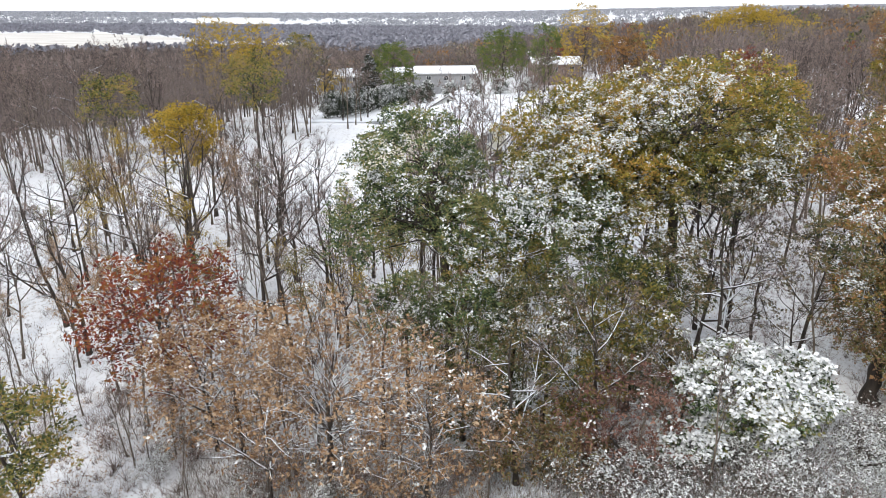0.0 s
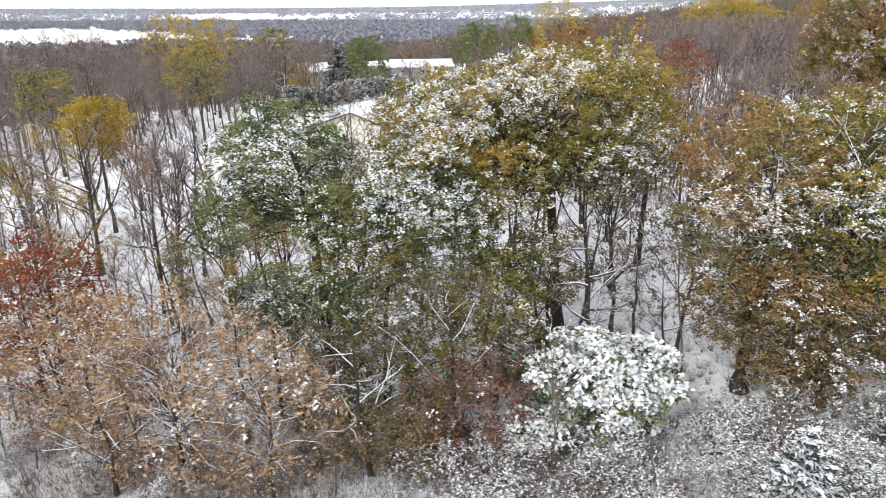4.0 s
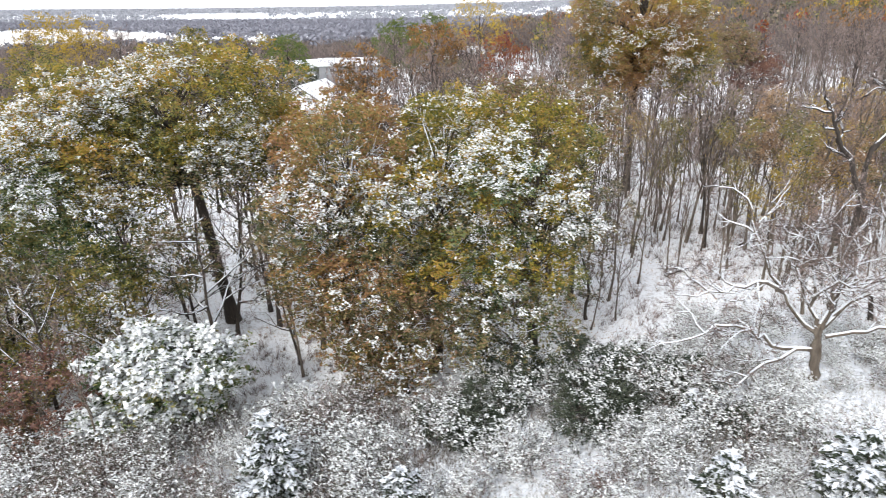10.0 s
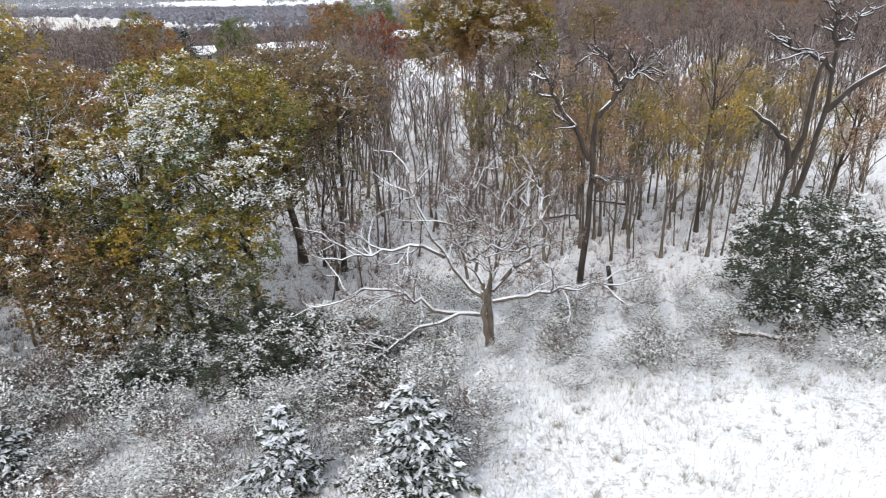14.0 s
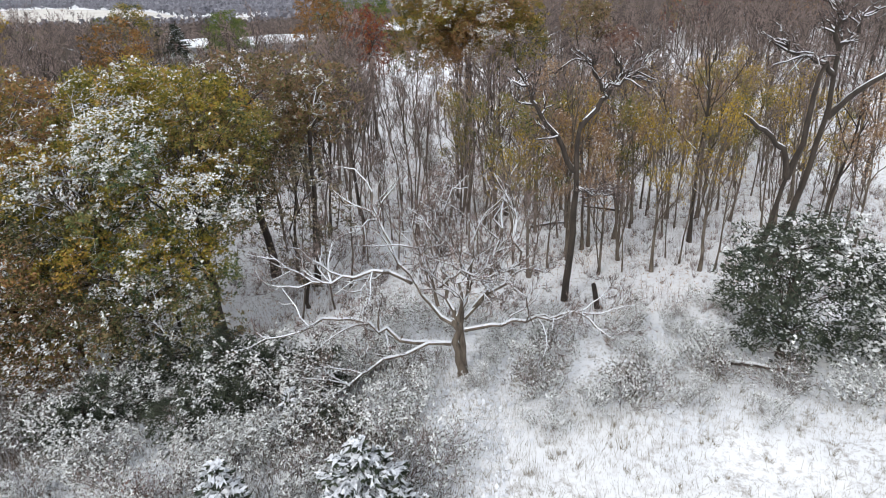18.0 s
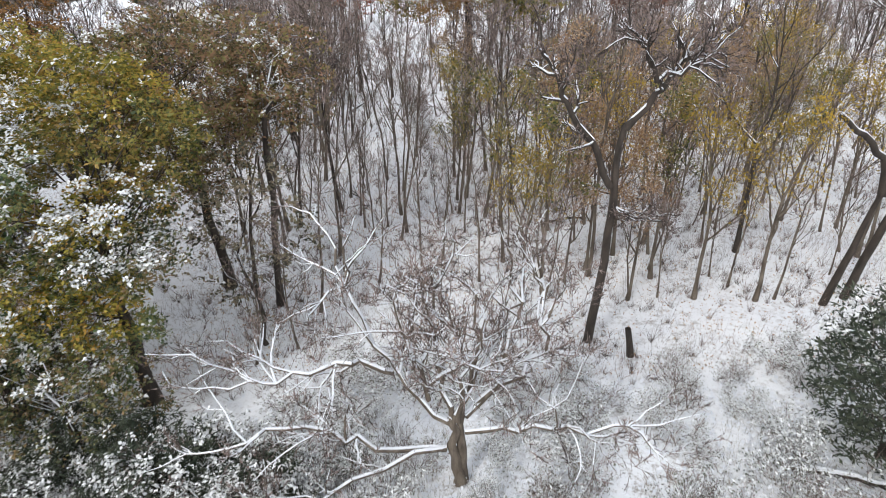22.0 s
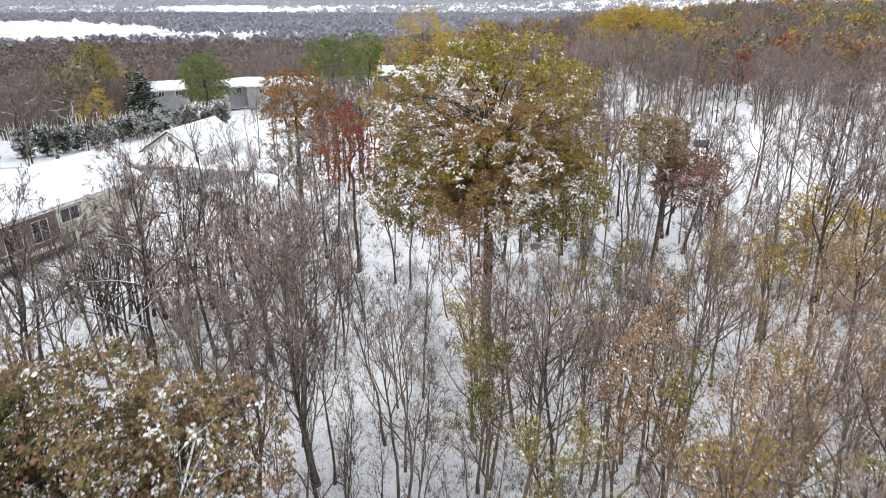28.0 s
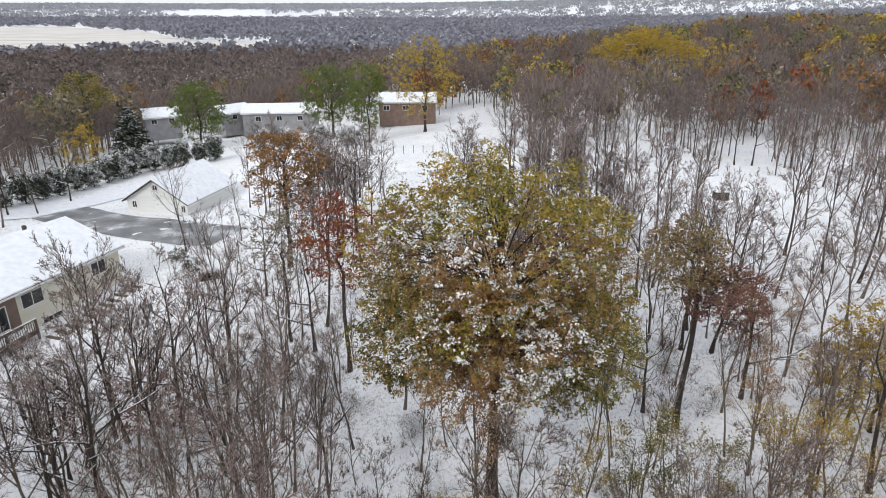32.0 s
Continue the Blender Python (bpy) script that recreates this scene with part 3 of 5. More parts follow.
def conifer(seed, x, y, H, R, label, snow=0.6, name="spruce_tree", group="", whorls=14, dense=1.0, low=0.04, round_top=0.0):
    rng = np.random.default_rng(seed)
    tree = thing(name, x, y, label, "tree", group)
    p = np.array([[0, 0, H * k / 6] for k in range(7)]) + np.vstack([np.zeros((1, 3)), rng.normal(0, 0.03, (6, 3))])
    rad = np.array([0.035 * H * (1 - k / 6.4) * 0.6 + 0.01 for k in range(7)])
    child(link_mesh("trunk", *tubes(p[:-1], p[1:], rad[:-1], rad[1:], 6), BARK_DARK, True), tree)
    b0, b1, br, leaf, out = [], [], [], [], []
    for w in range(whorls):
        f = low + (0.98 - low) * w / (whorls - 1)
        reach = R * ((1 - f) ** 0.8 * (1 - round_top) + round_top * math.sqrt(max(0.02, 1 - (2 * f - 0.75) ** 2 * 0.64))) + 0.08
        for k in range(max(4, int(8 * dense * (1 - 0.5 * f)))):
            az = rng.uniform(0, 2 * np.pi)
            L = reach * rng.uniform(0.7, 1.15)
            a = np.array([0, 0, H * f])
            e = a + np.array([math.cos(az) * L, math.sin(az) * L, L * (0.45 * f - 0.18) + rng.normal(0, 0.05)])
            m = (a + e) / 2 + np.array([0, 0, 0.08 * L])
            b0 += [a, m]
            b1 += [m, e]
            br += [0.022, 0.014]
            steps = max(3, int(L / 0.13))
            side = np.array([-math.sin(az), math.cos(az), 0])
            for s in range(1, steps + 1):
                q = s / steps
                c = a + (m - a) * min(1, 2 * q) + (e - m) * max(0, 2 * q - 1)
                wd = 0.33 * L * (1 - q) + 0.07
                for sg in (-1, 0, 1):
                    leaf.append(c + side * sg * wd * rng.uniform(0.4, 1.0) + rng.normal(0, 0.03, 3) - np.array([0, 0, 0.04]))
                    out.append(unit(e - a) + side * sg * 0.9)
    b0, b1, br, leaf, out = np.array(b0), np.array(b1), np.array(br), np.array(leaf), np.array(out)
    child(link_mesh("branchwork", *spikes(b0, b1, br), BARK_DARK), tree, "", "stuff")
    ln = 0.26 + 0.02 * H
    child(link_mesh("needle_cover", *joined(blades(rng, leaf, ln, 0.35, 0.34, out), blades(rng, leaf - np.array([0, 0, 0.05]), ln, 0.2, 0.3, out)), NEEDLES), tree, "", "stuff")
    if snow:
        k = rng.random(len(leaf)) < snow
        child(link_mesh("snow", *joined(blades(rng, leaf[k] + np.array([0, 0, 0.05]), ln * 0.95, 0.5, 0.42, out[k]), blades(rng, leaf[k] + rng.normal(0, 0.05, (k.sum(), 3)) + np.array([0, 0, 0.04]), ln * 0.8, 0.4, 0.28, out[k])), SNOW), tree, "white snow weighing on the boughs", "stuff")
    return tree


# ---- the leafless snow-covered tree in the clearing, and two tall forked trees ----
def limbed_tree(seed, x, y, limbs, label, bark, scale=(1, 1), wobble=0.3, twigs=11, name="bare_tree", group="", steep=0.85, thin=1.35, snow_r=0.010, cap=0.045):
    """A tree from a few main limbs, each (radius, points of sideways, depth, height), with finer branches grown along them."""
    rng = np.random.default_rng(seed)
    tree = thing(name, x, y, label, "tree", group)
    segs, starts = [], []
    for number, (rad, pts) in enumerate(limbs):
        pts = [np.array(p, float) for p in pts]
        fine = [pts[0]]
        for a, b in zip(pts, pts[1:]):
            for k in (1, 2, 3):
                fine.append(a + (b - a) * k / 3 + (rng.normal(0, 0.11, 3) * (0.4 if rad > 0.16 else 1) if k < 3 else 0))
        n = len(fine) - 1
        main = number == 0 or rad > 0.16
        for i in range(n):
            taper = 0.5 if main else 0.72
            segs.append((fine[i], fine[i + 1], rad * (1 - taper * i / n), rad * (1 - taper * (i + 1) / n), 0 if main else 1, number))
        if main:
            continue
        for k in range(twigs):
            i = min(n - 1, int(n * rng.uniform(0.25, 1.0)))
            w = unit(fine[i + 1] - fine[i])
            d = unit(w + 0.9 * unit(np.cross(w, rng.normal(size=3))) + np.array([0, 0, 0.15]))
            starts.append((fine[i], d, rng.uniform(0.8, 2.0) * thin, rad * 0.42, 2))
        starts.append((fine[-1], unit(fine[-1] - fine[-2]), 1.3 * thin, rad * 0.3, 2))
    more, tips = grown(rng, starts, [(0, 0, 0, 1), (0, 0, 0, 1), (5, 38, 0.6, 5), (5, 36, 0.6, 4), (4, 34, 0.6, 2), (0, 0, 0, 1)], 0.12, wobble)
    more = [(*s[:5], 90) for s in more]
    tree_parts(tree, segs + more, bark, TWIG, twig_level=4, sides=8, steep=steep, snow_r=snow_r, cap=cap)
    return tree


limbed_tree(3, 42.6, 24.4, [
    (0.21, [(0, 0, 0), (-0.1, 0, 1.2), (-0.3, 0.1, 2.6)]),
    (0.095, [(-0.3, 0.1, 2.4), (-1.5, 0.3, 3.6), (-2.4, 0.5, 4.9), (-3.1, 0.9, 6.6), (-3.5, 1.2, 8.0)]),
    (0.087, [(-1.9, 0.2, 4.2), (-2.9, -0.3, 4.9), (-4.4, -0.6, 4.9), (-6.0, -0.9, 4.6)]),
    (0.095, [(-0.4, -0.1, 1.6), (-2.4, -0.6, 2.1), (-3.5, -0.8, 3.0), (-5.2, -1.1, 3.4), (-6.6, -1.3, 2.8)]),
    (0.073, [(-0.5, -0.2, 1.7), (-3.0, -1.3, 1.7), (-4.3, -1.8, 0.9), (-5.4, -2.2, 0.35)]),
    (0.094, [(-0.25, 0.1, 2.3), (-0.5, 0.2, 4.0), (-0.9, 0.3, 5.6), (-0.8, 0.5, 7.2)]),
    (0.088, [(-0.2, 0.1, 2.2), (0.3, 0.3, 3.8), (0.5, 0.4, 5.2), (0.2, 0.5, 6.8)]),
    (0.082, [(-0.9, 0.2, 3.2), (-1.3, 0.1, 4.8), (-1.7, 0.1, 6.2)]),
], "leafless dead-looking tree with sprawling snow-laden limbs in the clearing", BARK, twigs=8, steep=0.95, thin=1.5, cap=0.055)
limbed_tree(4, 42.75, 24.45, [
    (0.17, [(0, 0, 0), (-0.15, 0.15, 2.0), (-0.1, 0.1, 3.0)]),
    (0.087, [(-0.1, 0.1, 2.6), (1.0, 0.4, 4.2), (1.4, 0.7, 5.7), (1.2, 1.0, 7.2)]),
    (0.087, [(0.0, 0.1, 2.6), (1.6, 0.1, 4.1), (2.2, 0.2, 5.4), (1.9, 0.3, 7.0)]),
    (0.081, [(0, -0.1, 2.2), (1.4, -0.5, 2.6), (2.7, -0.9, 3.2), (4.2, -1.2, 3.5), (5.1, -1.4, 2.8)]),
    (0.095, [(-0.2, -0.1, 2.6), (-0.1, -0.2, 3.8), (-0.1, -0.2, 5.0)]),
    (0.066, [(-1.0, -0.2, 4.1), (-0.1, -0.3, 4.9), (0.8, -0.2, 4.2)]),
], "second stem of the snow-laden leafless tree, with broken snowy limbs", BARK, twigs=8, steep=0.95, thin=1.5, cap=0.055)
limbed_tree(5, 48.3, 32.6, [
    (0.2, [(0, 0, 0), (0.25, 0, 4.0), (0.2, 0, 7.7), (0.35, 0.1, 9.6)]),
    (0.155, [(0.35, 0.1, 9.4), (1.3, 0.3, 10.6), (2.0, 0.6, 11.4), (3.0, 0.9, 12.2)]),
    (0.15, [(0.1, 0, 7.2), (-0.8, -0.2, 9.0), (-1.9, -0.3, 10.5), (-2.3, -0.3, 11.4), (-2.9, -0.2, 12.4)]),
    (0.10, [(1.3, 0.3, 11.0), (0.7, 0.0, 12.2), (-0.1, -0.2, 13.2)]),
    (0.07, [(0.2, 0, 6.2), (0.9, -0.4, 6.3), (1.5, -0.7, 6.2)]),
    (0.08, [(1.3, 0.3, 11.0), (2.2, 0.0, 11.6), (3.2, -0.2, 12.6)]),
], "tall forked leafless tree with snow in its forks", BARK_DARK, group="forked trees", twigs=13, thin=1.0, steep=0.85, snow_r=0.02)
limbed_tree(6, 60.0, 34.5, [
    (0.19, [(0, 0, 0), (0.5, 0, 3.0), (1.0, -0.1, 6.0), (1.4, 0, 9.0), (1.3, 0, 12.0)]),
    (0.17, [(1.4, 0, 8.4), (2.6, -0.2, 9.8), (4.0, -0.4, 10.8), (5.2, -0.4, 12.0)]),
    (0.14, [(1.35, 0, 10.5), (0.2, -0.2, 11.2), (-1.0, -0.4, 11.6), (-1.8, -0.4, 12.1)]),
    (0.13, [(1.3, 0, 11.6), (1.1, 0, 13.0), (0.5, 0.1, 14.2)]),
    (0.12, [(1.3, 0, 11.6), (2.2, 0.2, 12.8), (3.0, 0.3, 13.5)]),
], "big leafless tree with twisted snowy limbs at the wood's edge", BARK_DARK, group="forked trees", twigs=13, thin=1.0, steep=0.85, snow_r=0.02)
limbed_tree(7, 58.8, 34.0, [
    (0.18, [(0, 0, 0), (0.5, 0, 3.0), (0.9, 0, 5.6)]),
    (0.17, [(0.9, 0, 5.4), (0.4, -0.1, 7.0), (-0.8, -0.3, 8.0), (-2.0, -0.4, 8.8)]),
    (0.17, [(0.9, 0, 5.4), (1.4, 0, 7.2), (1.5, 0.1, 9.6), (1.9, 0.2, 11.2)]),
], "leaning leafless tree with a low snowy fork", BARK_DARK, group="forked trees", twigs=13, thin=1.0, steep=0.85, snow_r=0.02)

# ---- oaks and maples in leaf ----
OAK = dict(size=0.155, per=260, clump=1.0, squash=0.85, low=0.8, group="oaks in leaf", leaves=13)
crowned_tree(11, 13.6, 35.4, 17.0, (), "", "broad oak in olive and gold leaf with snowy front boughs", 0.34, top="gold", lobes=[
    (13.4, 35.2, 15.2, 5.4, 4.0, 2.9, "olive", 0.62), (7.0, 34.2, 13.9, 3.8, 3.4, 2.9, "olive", 0.66), (17.4, 34.4, 13.3, 2.2, 2.4, 1.6, "olive", 0.6),
    (5.9, 30.6, 12.3, 2.4, 1.5, 2.5, "green", 0.95), (9.4, 32.8, 12.0, 3.0, 2.2, 2.4, "olive", 0.66), (14.6, 33.4, 12.6, 2.8, 2.0, 1.6, "dull", 0.5)], **OAK)
crowned_tree(12, 0.6, 32.5, 14.0, (), "", "dark green oak with snow on its outer leaves", 0.30, lobes=[
    (-1.4, 33.4, 12.9, 3.1, 2.8, 2.8, "green", 0.36), (-3.8, 32.4, 9.9, 1.9, 1.9, 1.4, "green", 0.28), (1.6, 31.8, 10.2, 2.0, 1.9, 1.9, "green", 0.45)], **OAK)
crowned_tree(14, 21.8, 29.0, 14.5, (), "", "olive and rusty oak with a dark trunk and a little snow", 0.36, top="oakmix", limb_snow=True, lobes=[
    (21.6, 31.0, 13.3, 3.0, 2.6, 2.6, "oakmix", 0.4), (20.2, 29.2, 10.6, 2.4, 2.0, 2.2, "dull", 0.62), (20.4, 28.4, 7.6, 2.0, 1.5, 2.2, "russet", 0.34), (22.8, 27.6, 6.6, 2.6, 1.5, 2.8, "russet", 0.42), (23.4, 27.0, 4.0, 2.0, 1.2, 1.3, "russet", 0.4)], **OAK)
crowned_tree(15, 25.9, 29.2, 14.6, (), "", "golden olive oak crown among other oaks", 0.34, top="gold", limb_snow=True, lobes=[
    (27.2, 32.2, 13.5, 2.9, 2.6, 2.5, "olive", 0.4), (25.2, 29.4, 10.4, 2.8, 2.2, 2.8, "dull", 0.62), (24.2, 28.4, 8.6, 2.2, 1.4, 1.9, "dull", 0.45), (26.8, 27.6, 6.8, 2.4, 1.4, 2.3, "dull", 0.5), (28.2, 28.6, 9.6, 2.0, 1.5, 1.9, "green", 0.45)], **OAK)
crowned_tree(16, 31.0, 29.6, 13.0, (), "", "green oak with thick snow on its upper boughs", 0.30, top="gold", lobes=[
    (31.4, 31.2, 13.2, 2.3, 2.1, 2.4, "olive", 0.4), (29.0, 27.8, 12.9, 1.7, 1.1, 1.3, "green", 0.97), (32.2, 28.2, 10.9, 1.6, 1.3, 1.3, "dull", 0.95), (30.2, 27.8, 7.8, 2.2, 1.4, 2.2, "green", 0.5)], **OAK)
crowned_tree(17, 24.6, 27.2, 8.0, (0, -0.3, 3.8, 2.6, 1.6, 2.4), "russet", "dull brown-leaved young oak under larger oaks", 0.14, 40, 170, size=0.15, snow=0.45, group="understorey trees", limb_snow=True)
crowned_tree(18, 29.6, 26.9, 7.0, (0, -0.3, 3.2, 2.8, 1.6, 2.2), "dull", "low brown and green young tree with snow specks", 0.13, 34, 130, size=0.15, snow=0.5, group="understorey trees", limb_snow=True)
crowned_tree(19, 31.4, 38.6, 12.0, (), "", "rusty brown oak with dark crooked limbs", 0.24, lobes=[
    (31.4, 38.0, 12.9, 4.2, 2.8, 2.9, "russet", 0.42), (30.2, 37.0, 10.2, 3.0, 2.0, 2.0, "russet", 0.4), (27.4, 38.4, 11.8, 2.6, 2.4, 3.0, "olive", 0.3)], size=0.15, per=290, clump=1.0, squash=0.85, group="oaks in leaf")
crowned_tree(20, 34.4, 36.6, 12.0, (), "", "slim rusty oak leaning at the wood's edge", 0.15, limb_snow=True, lobes=[(35.4, 38.0, 13.4, 1.9, 1.8, 2.0, "russet", 0.4)], size=0.15, per=170, clump=1.0, squash=0.85, group="oaks in leaf")
crowned_tree(22, 21.1, 45.0, 15.0, (0, 0, 12.4, 1.7, 1.7, 2.4), "rust", "rusty orange oak behind the front row", 0.2, 26, 150, size=0.18, snow=0.1, clump=1.0, squash=0.85, group="oaks in leaf")
UNDER = dict(size=0.145, per=190, clump=0.85, squash=0.85, low=0.9, group="understorey trees", limb_snow=True)
crowned_tree(23, 5.0, 28.4, 8.0, (), "", "olive-brown understorey tree in front of the oaks", 0.14, lobes=[(4.6, 28.6, 6.4, 2.4, 1.5, 2.2, "dull", 0.43), (6.4, 27.6, 3.6, 2.0, 1.3, 1.8, "olive", 0.32)], **UNDER)
crowned_tree(24, 1.0, 28.6, 7.6, (), "", "low dark green tree with snow on it", 0.14, lobes=[(0.6, 29.2, 6.4, 2.4, 1.6, 2.0, "green", 0.40), (1.8, 27.4, 3.0, 2.0, 1.3, 2.0, "dull", 0.40)], **UNDER)
crowned_tree(25, 9.4, 29.2, 8.6, (), "", "dull green understorey tree beside the snowy bush", 0.14, lobes=[(9.2, 29.4, 6.8, 2.4, 1.6, 2.6, "olive", 0.36), (10.4, 28.6, 4.0, 1.8, 1.3, 2.0, "dull", 0.36)], **UNDER)
crowned_tree(56, 12.4, 31.6, 9.0, (), "", "thin olive tree before the broad oak's trunk", 0.12, lobes=[(12.0, 31.8, 7.6, 1.9, 1.4, 2.2, "dull", 0.36)], **UNDER)
crowned_tree(57, 3.4, 31.0, 10.0, (), "", "shaded olive tree under the snowy boughs", 0.14, lobes=[(3.2, 31.4, 8.4, 2.6, 1.6, 2.0, "olive", 0.29), (7.0, 31.0, 8.4, 2.2, 1.6, 1.8, "green", 0.22)], **UNDER)
crowned_tree(58, 4.0, 25.4, 4.0, (), "", "low russet thicket speckled with snow", 0.08, lobes=[(3.6, 25.4, 2.0, 2.2, 1.2, 1.4, "russet", 0.29), (6.2, 25.0, 1.6, 1.6, 1.1, 1.1, "russet", 0.29)], **UNDER)
crowned_tree(59, -1.8, 29.6, 7.0, (), "", "small green tree with drooping snowy branches", 0.12, lobes=[(-2.2, 30.4, 6.6, 2.0, 1.4, 1.7, "green", 0.36)], **UNDER)
crowned_tree(51, 8.0, 25.2, 5.0, (0, 0, 2.8, 2.6, 1.8, 2.2), "maroon", "low red-brown leafy thicket under the oaks", 0.08, 40, 110, size=0.16, snow=0.2, group="understorey trees")
crowned_tree(52, 17.6, 33.6, 9.0, (0, 0, 5.6, 2.6, 2.0, 3.4), "brown", "thin brown-leaved tree among the oak trunks", 0.10, 40, 70, size=0.18, snow=0.22, group="understorey trees", limb_snow=True)
crowned_tree(53, 34.6, 33.0, 9.0, (0, 0, 5.4, 2.4, 2.0, 3.4), "brown", "half-bare brownish tree at the wood's edge", 0.10, 36, 60, size=0.18, snow=0.2, group="understorey trees", limb_snow=True)
crowned_tree(26, 14.4, 25.4, 5.4, (-0.3, 0, 3.0, 3.2, 2.3, 1.9), "green", "rounded bush almost covered in fresh snow", 0.10, 70, 170, size=0.2, snow=1.3, clump=0.8, group="snowy bushes", name="snowy_bush", category="bush")
crowned_tree(27, 10.6, 24.4, 2.4, (0, 0, 1.4, 1.1, 0.9, 0.8), "green", "small snowy bush under the oaks", 0.05, 14, 120, size=0.18, snow=1.2, clump=0.6, group="snowy bushes", name="snowy_bush", category="bush")
crowned_tree(28, -14.4, 30.2, 9.0, (0.3, 0, 5.8, 3.9, 3.2, 3.3), "red", "red and orange maple with snow among its leaves", 0.15, 110, 60, size=0.22, snow=0.42, clump=0.9, squash=0.9, group="maples in leaf", name="maple_tree", limb_snow=True, leaves=5)
crowned_tree(29, -5.2, 24.6, 9.0, (0.6, 0.4, 4.8, 5.2, 3.8, 4.4), "tan", "spreading oak with sparse tan leaves and snowy limbs", 0.18, 170, 46, size=0.17, snow=0.3, clump=0.9, squash=0.9, group="tan oaks", limb_snow=True, leaves=5)
crowned_tree(30, -9.6, 26.6, 8.0, (0, 0, 4.4, 4.0, 3.0, 3.4), "tan", "small tree with orange-tan withered leaves", 0.12, 110, 60, size=0.2, snow=0.3, clump=0.9, squash=0.9, group="tan oaks", limb_snow=True, leaves=5)
crowned_tree(31, -0.6, 23.4, 7.0, (0, 0, 4.2, 3.4, 2.6, 3.4), "tan", "low tree with pale tan leaves and snow", 0.11, 80, 46, size=0.17, snow=0.3, clump=0.9, squash=0.9, group="tan oaks", limb_snow=True, leaves=5)
crowned_tree(32, -16.6, 21.4, 7.2, (-0.6, 0, 4.4, 2.0, 1.8, 2.6), "olive", "small tree still in yellow-green leaf", 0.12, 40, 130, size=0.18, snow=0.05, group="green trees")
crowned_tree(33, -20.4, 51.4, 11.4, (0.2, -0.2, 8.9, 2.0, 2.0, 2.1), "yellow", "slim tree with a golden yellow tuft of leaves", 0.14, 50, 130, size=0.24, snow=0.0, group="yellow trees")
crowned_tree(34, 44.4, 60.6, 20.0, (), "", "large round oak in olive and rust leaf, speckled with snow", 0.34, top="gold", lobes=[
    (44.0, 59.2, 18.6, 5.7, 4.6, 4.5, "oakmix", 0.42), (43.4, 56.4, 15.8, 3.8, 2.2, 2.6, "oakmix", 0.66), (47.8, 58.6, 14.8, 2.8, 2.4, 2.6, "olive", 0.15), (40.4, 59.0, 15.0, 2.6, 2.2, 2.6, "oakmix", 0.15)], **OAK)
crowned_tree(35, 57.0, 67.6, 14.0, (), "", "brown-leaved oak with a dark trunk", 0.19, lobes=[
    (55.8, 66.8, 15.6, 2.0, 2.0, 2.0, "russet", 0.3), (58.6, 66.6, 12.9, 2.2, 2.0, 2.0, "maroon", 0.25)], size=0.17, per=170, clump=0.95, group="oaks in leaf")
crowned_tree(36, 34.2, 76.0, 14.0, (0, 0, 11.0, 2.6, 2.4, 3.4), "red", "crimson maple beside the large oak", 0.16, 60, 90, snow=0.04, group="maples in leaf", name="maple_tree", squash=0.9)
crowned_tree(37, 25.2, 95.0, 15.0, (0.4, 0, 10.6, 3.6, 3.4, 3.8), "rust", "orange and gold oak at the lawn's edge", 0.22, 70, 110, size=0.26, snow=0.06, group="oaks in leaf")
crowned_tree(38, 69.0, 66.4, 9.0, (0, 0, 4.6, 4.0, 3.4, 3.4), "yellow", "low tree with sparse olive-yellow leaves", 0.12, 90, 90, size=0.2, snow=0.05, squash=0.9, group="yellow trees")
crowned_tree(39, 28.4, 81.0, 12.0, (0, 0, 9.2, 2.4, 2.0, 2.4), "brown", "thin tree with a few olive leaves", 0.11, 36, 70, snow=0.05, squash=0.9, group="understorey trees")
crowned_tree(40, -13.0, 174.0, 15.0, (0, 0, 8.2, 5.4, 5.2, 6.2), "lime", "rounded tree in green leaf on the lawn", 0.3, 80, 130, size=0.36, clump=1.7, snow=0.06, group="lawn trees")
crowned_tree(41, 16.2, 177.0, 17.0, (0, 0, 9.4, 6.2, 5.6, 6.2), "lime", "bright green tree on the snowy lawn", 0.3, 80, 130, size=0.36, clump=1.6, snow=0.12, group="lawn trees")
crowned_tree(42, 25.6, 166.0, 16.0, (0, 0, 9.4, 3.2, 3.2, 6.6), "lime", "tall narrow green tree on the lawn", 0.2, 60, 110, size=0.36, clump=1.4, snow=0.0, group="lawn trees")
crowned_tree(43, 37.0, 176.0, 22.0, (0, 0, 12.0, 7.0, 6.4, 8.4), "yellow", "tall pale yellow tree with thinning leaves", 0.3, 100, 60, size=0.34, clump=1.5, snow=0.0, squash=1.0, group="yellow trees")
crowned_tree(44, 94.0, 208.0, 25.0, (0, 0, 10.6, 14.0, 9.0, 7.2), "yellow", "large golden yellow willow", 0.6, 190, 130, size=0.42, clump=2.2, snow=0.0, squash=0.9, group="yellow trees")
crowned_tree(45, -35.6, 108.0, 17.0, (0, 0, 9.4, 5.0, 5.0, 6.6), "yellow", "tall poplar with thin yellow leaves", 0.22, 110, 60, size=0.3, clump=1.5, snow=0.0, squash=1.0, group="yellow trees")
crowned_tree(46, -28.6, 104.0, 15.0, (0, 0, 9.0, 3.8, 3.6, 5.6), "yellow", "poplar with sparse yellow-green leaves", 0.2, 70, 60, size=0.3, clump=1.5, snow=0.0, squash=1.0, group="yellow trees")
crowned_tree(47, -36.0, 72.0, 12.0, (0, 0, 9.0, 2.6, 2.6, 2.8), "olive", "olive oak above the bare wood", 0.18, 40, 90, size=0.28, snow=0.0, group="oaks in leaf")
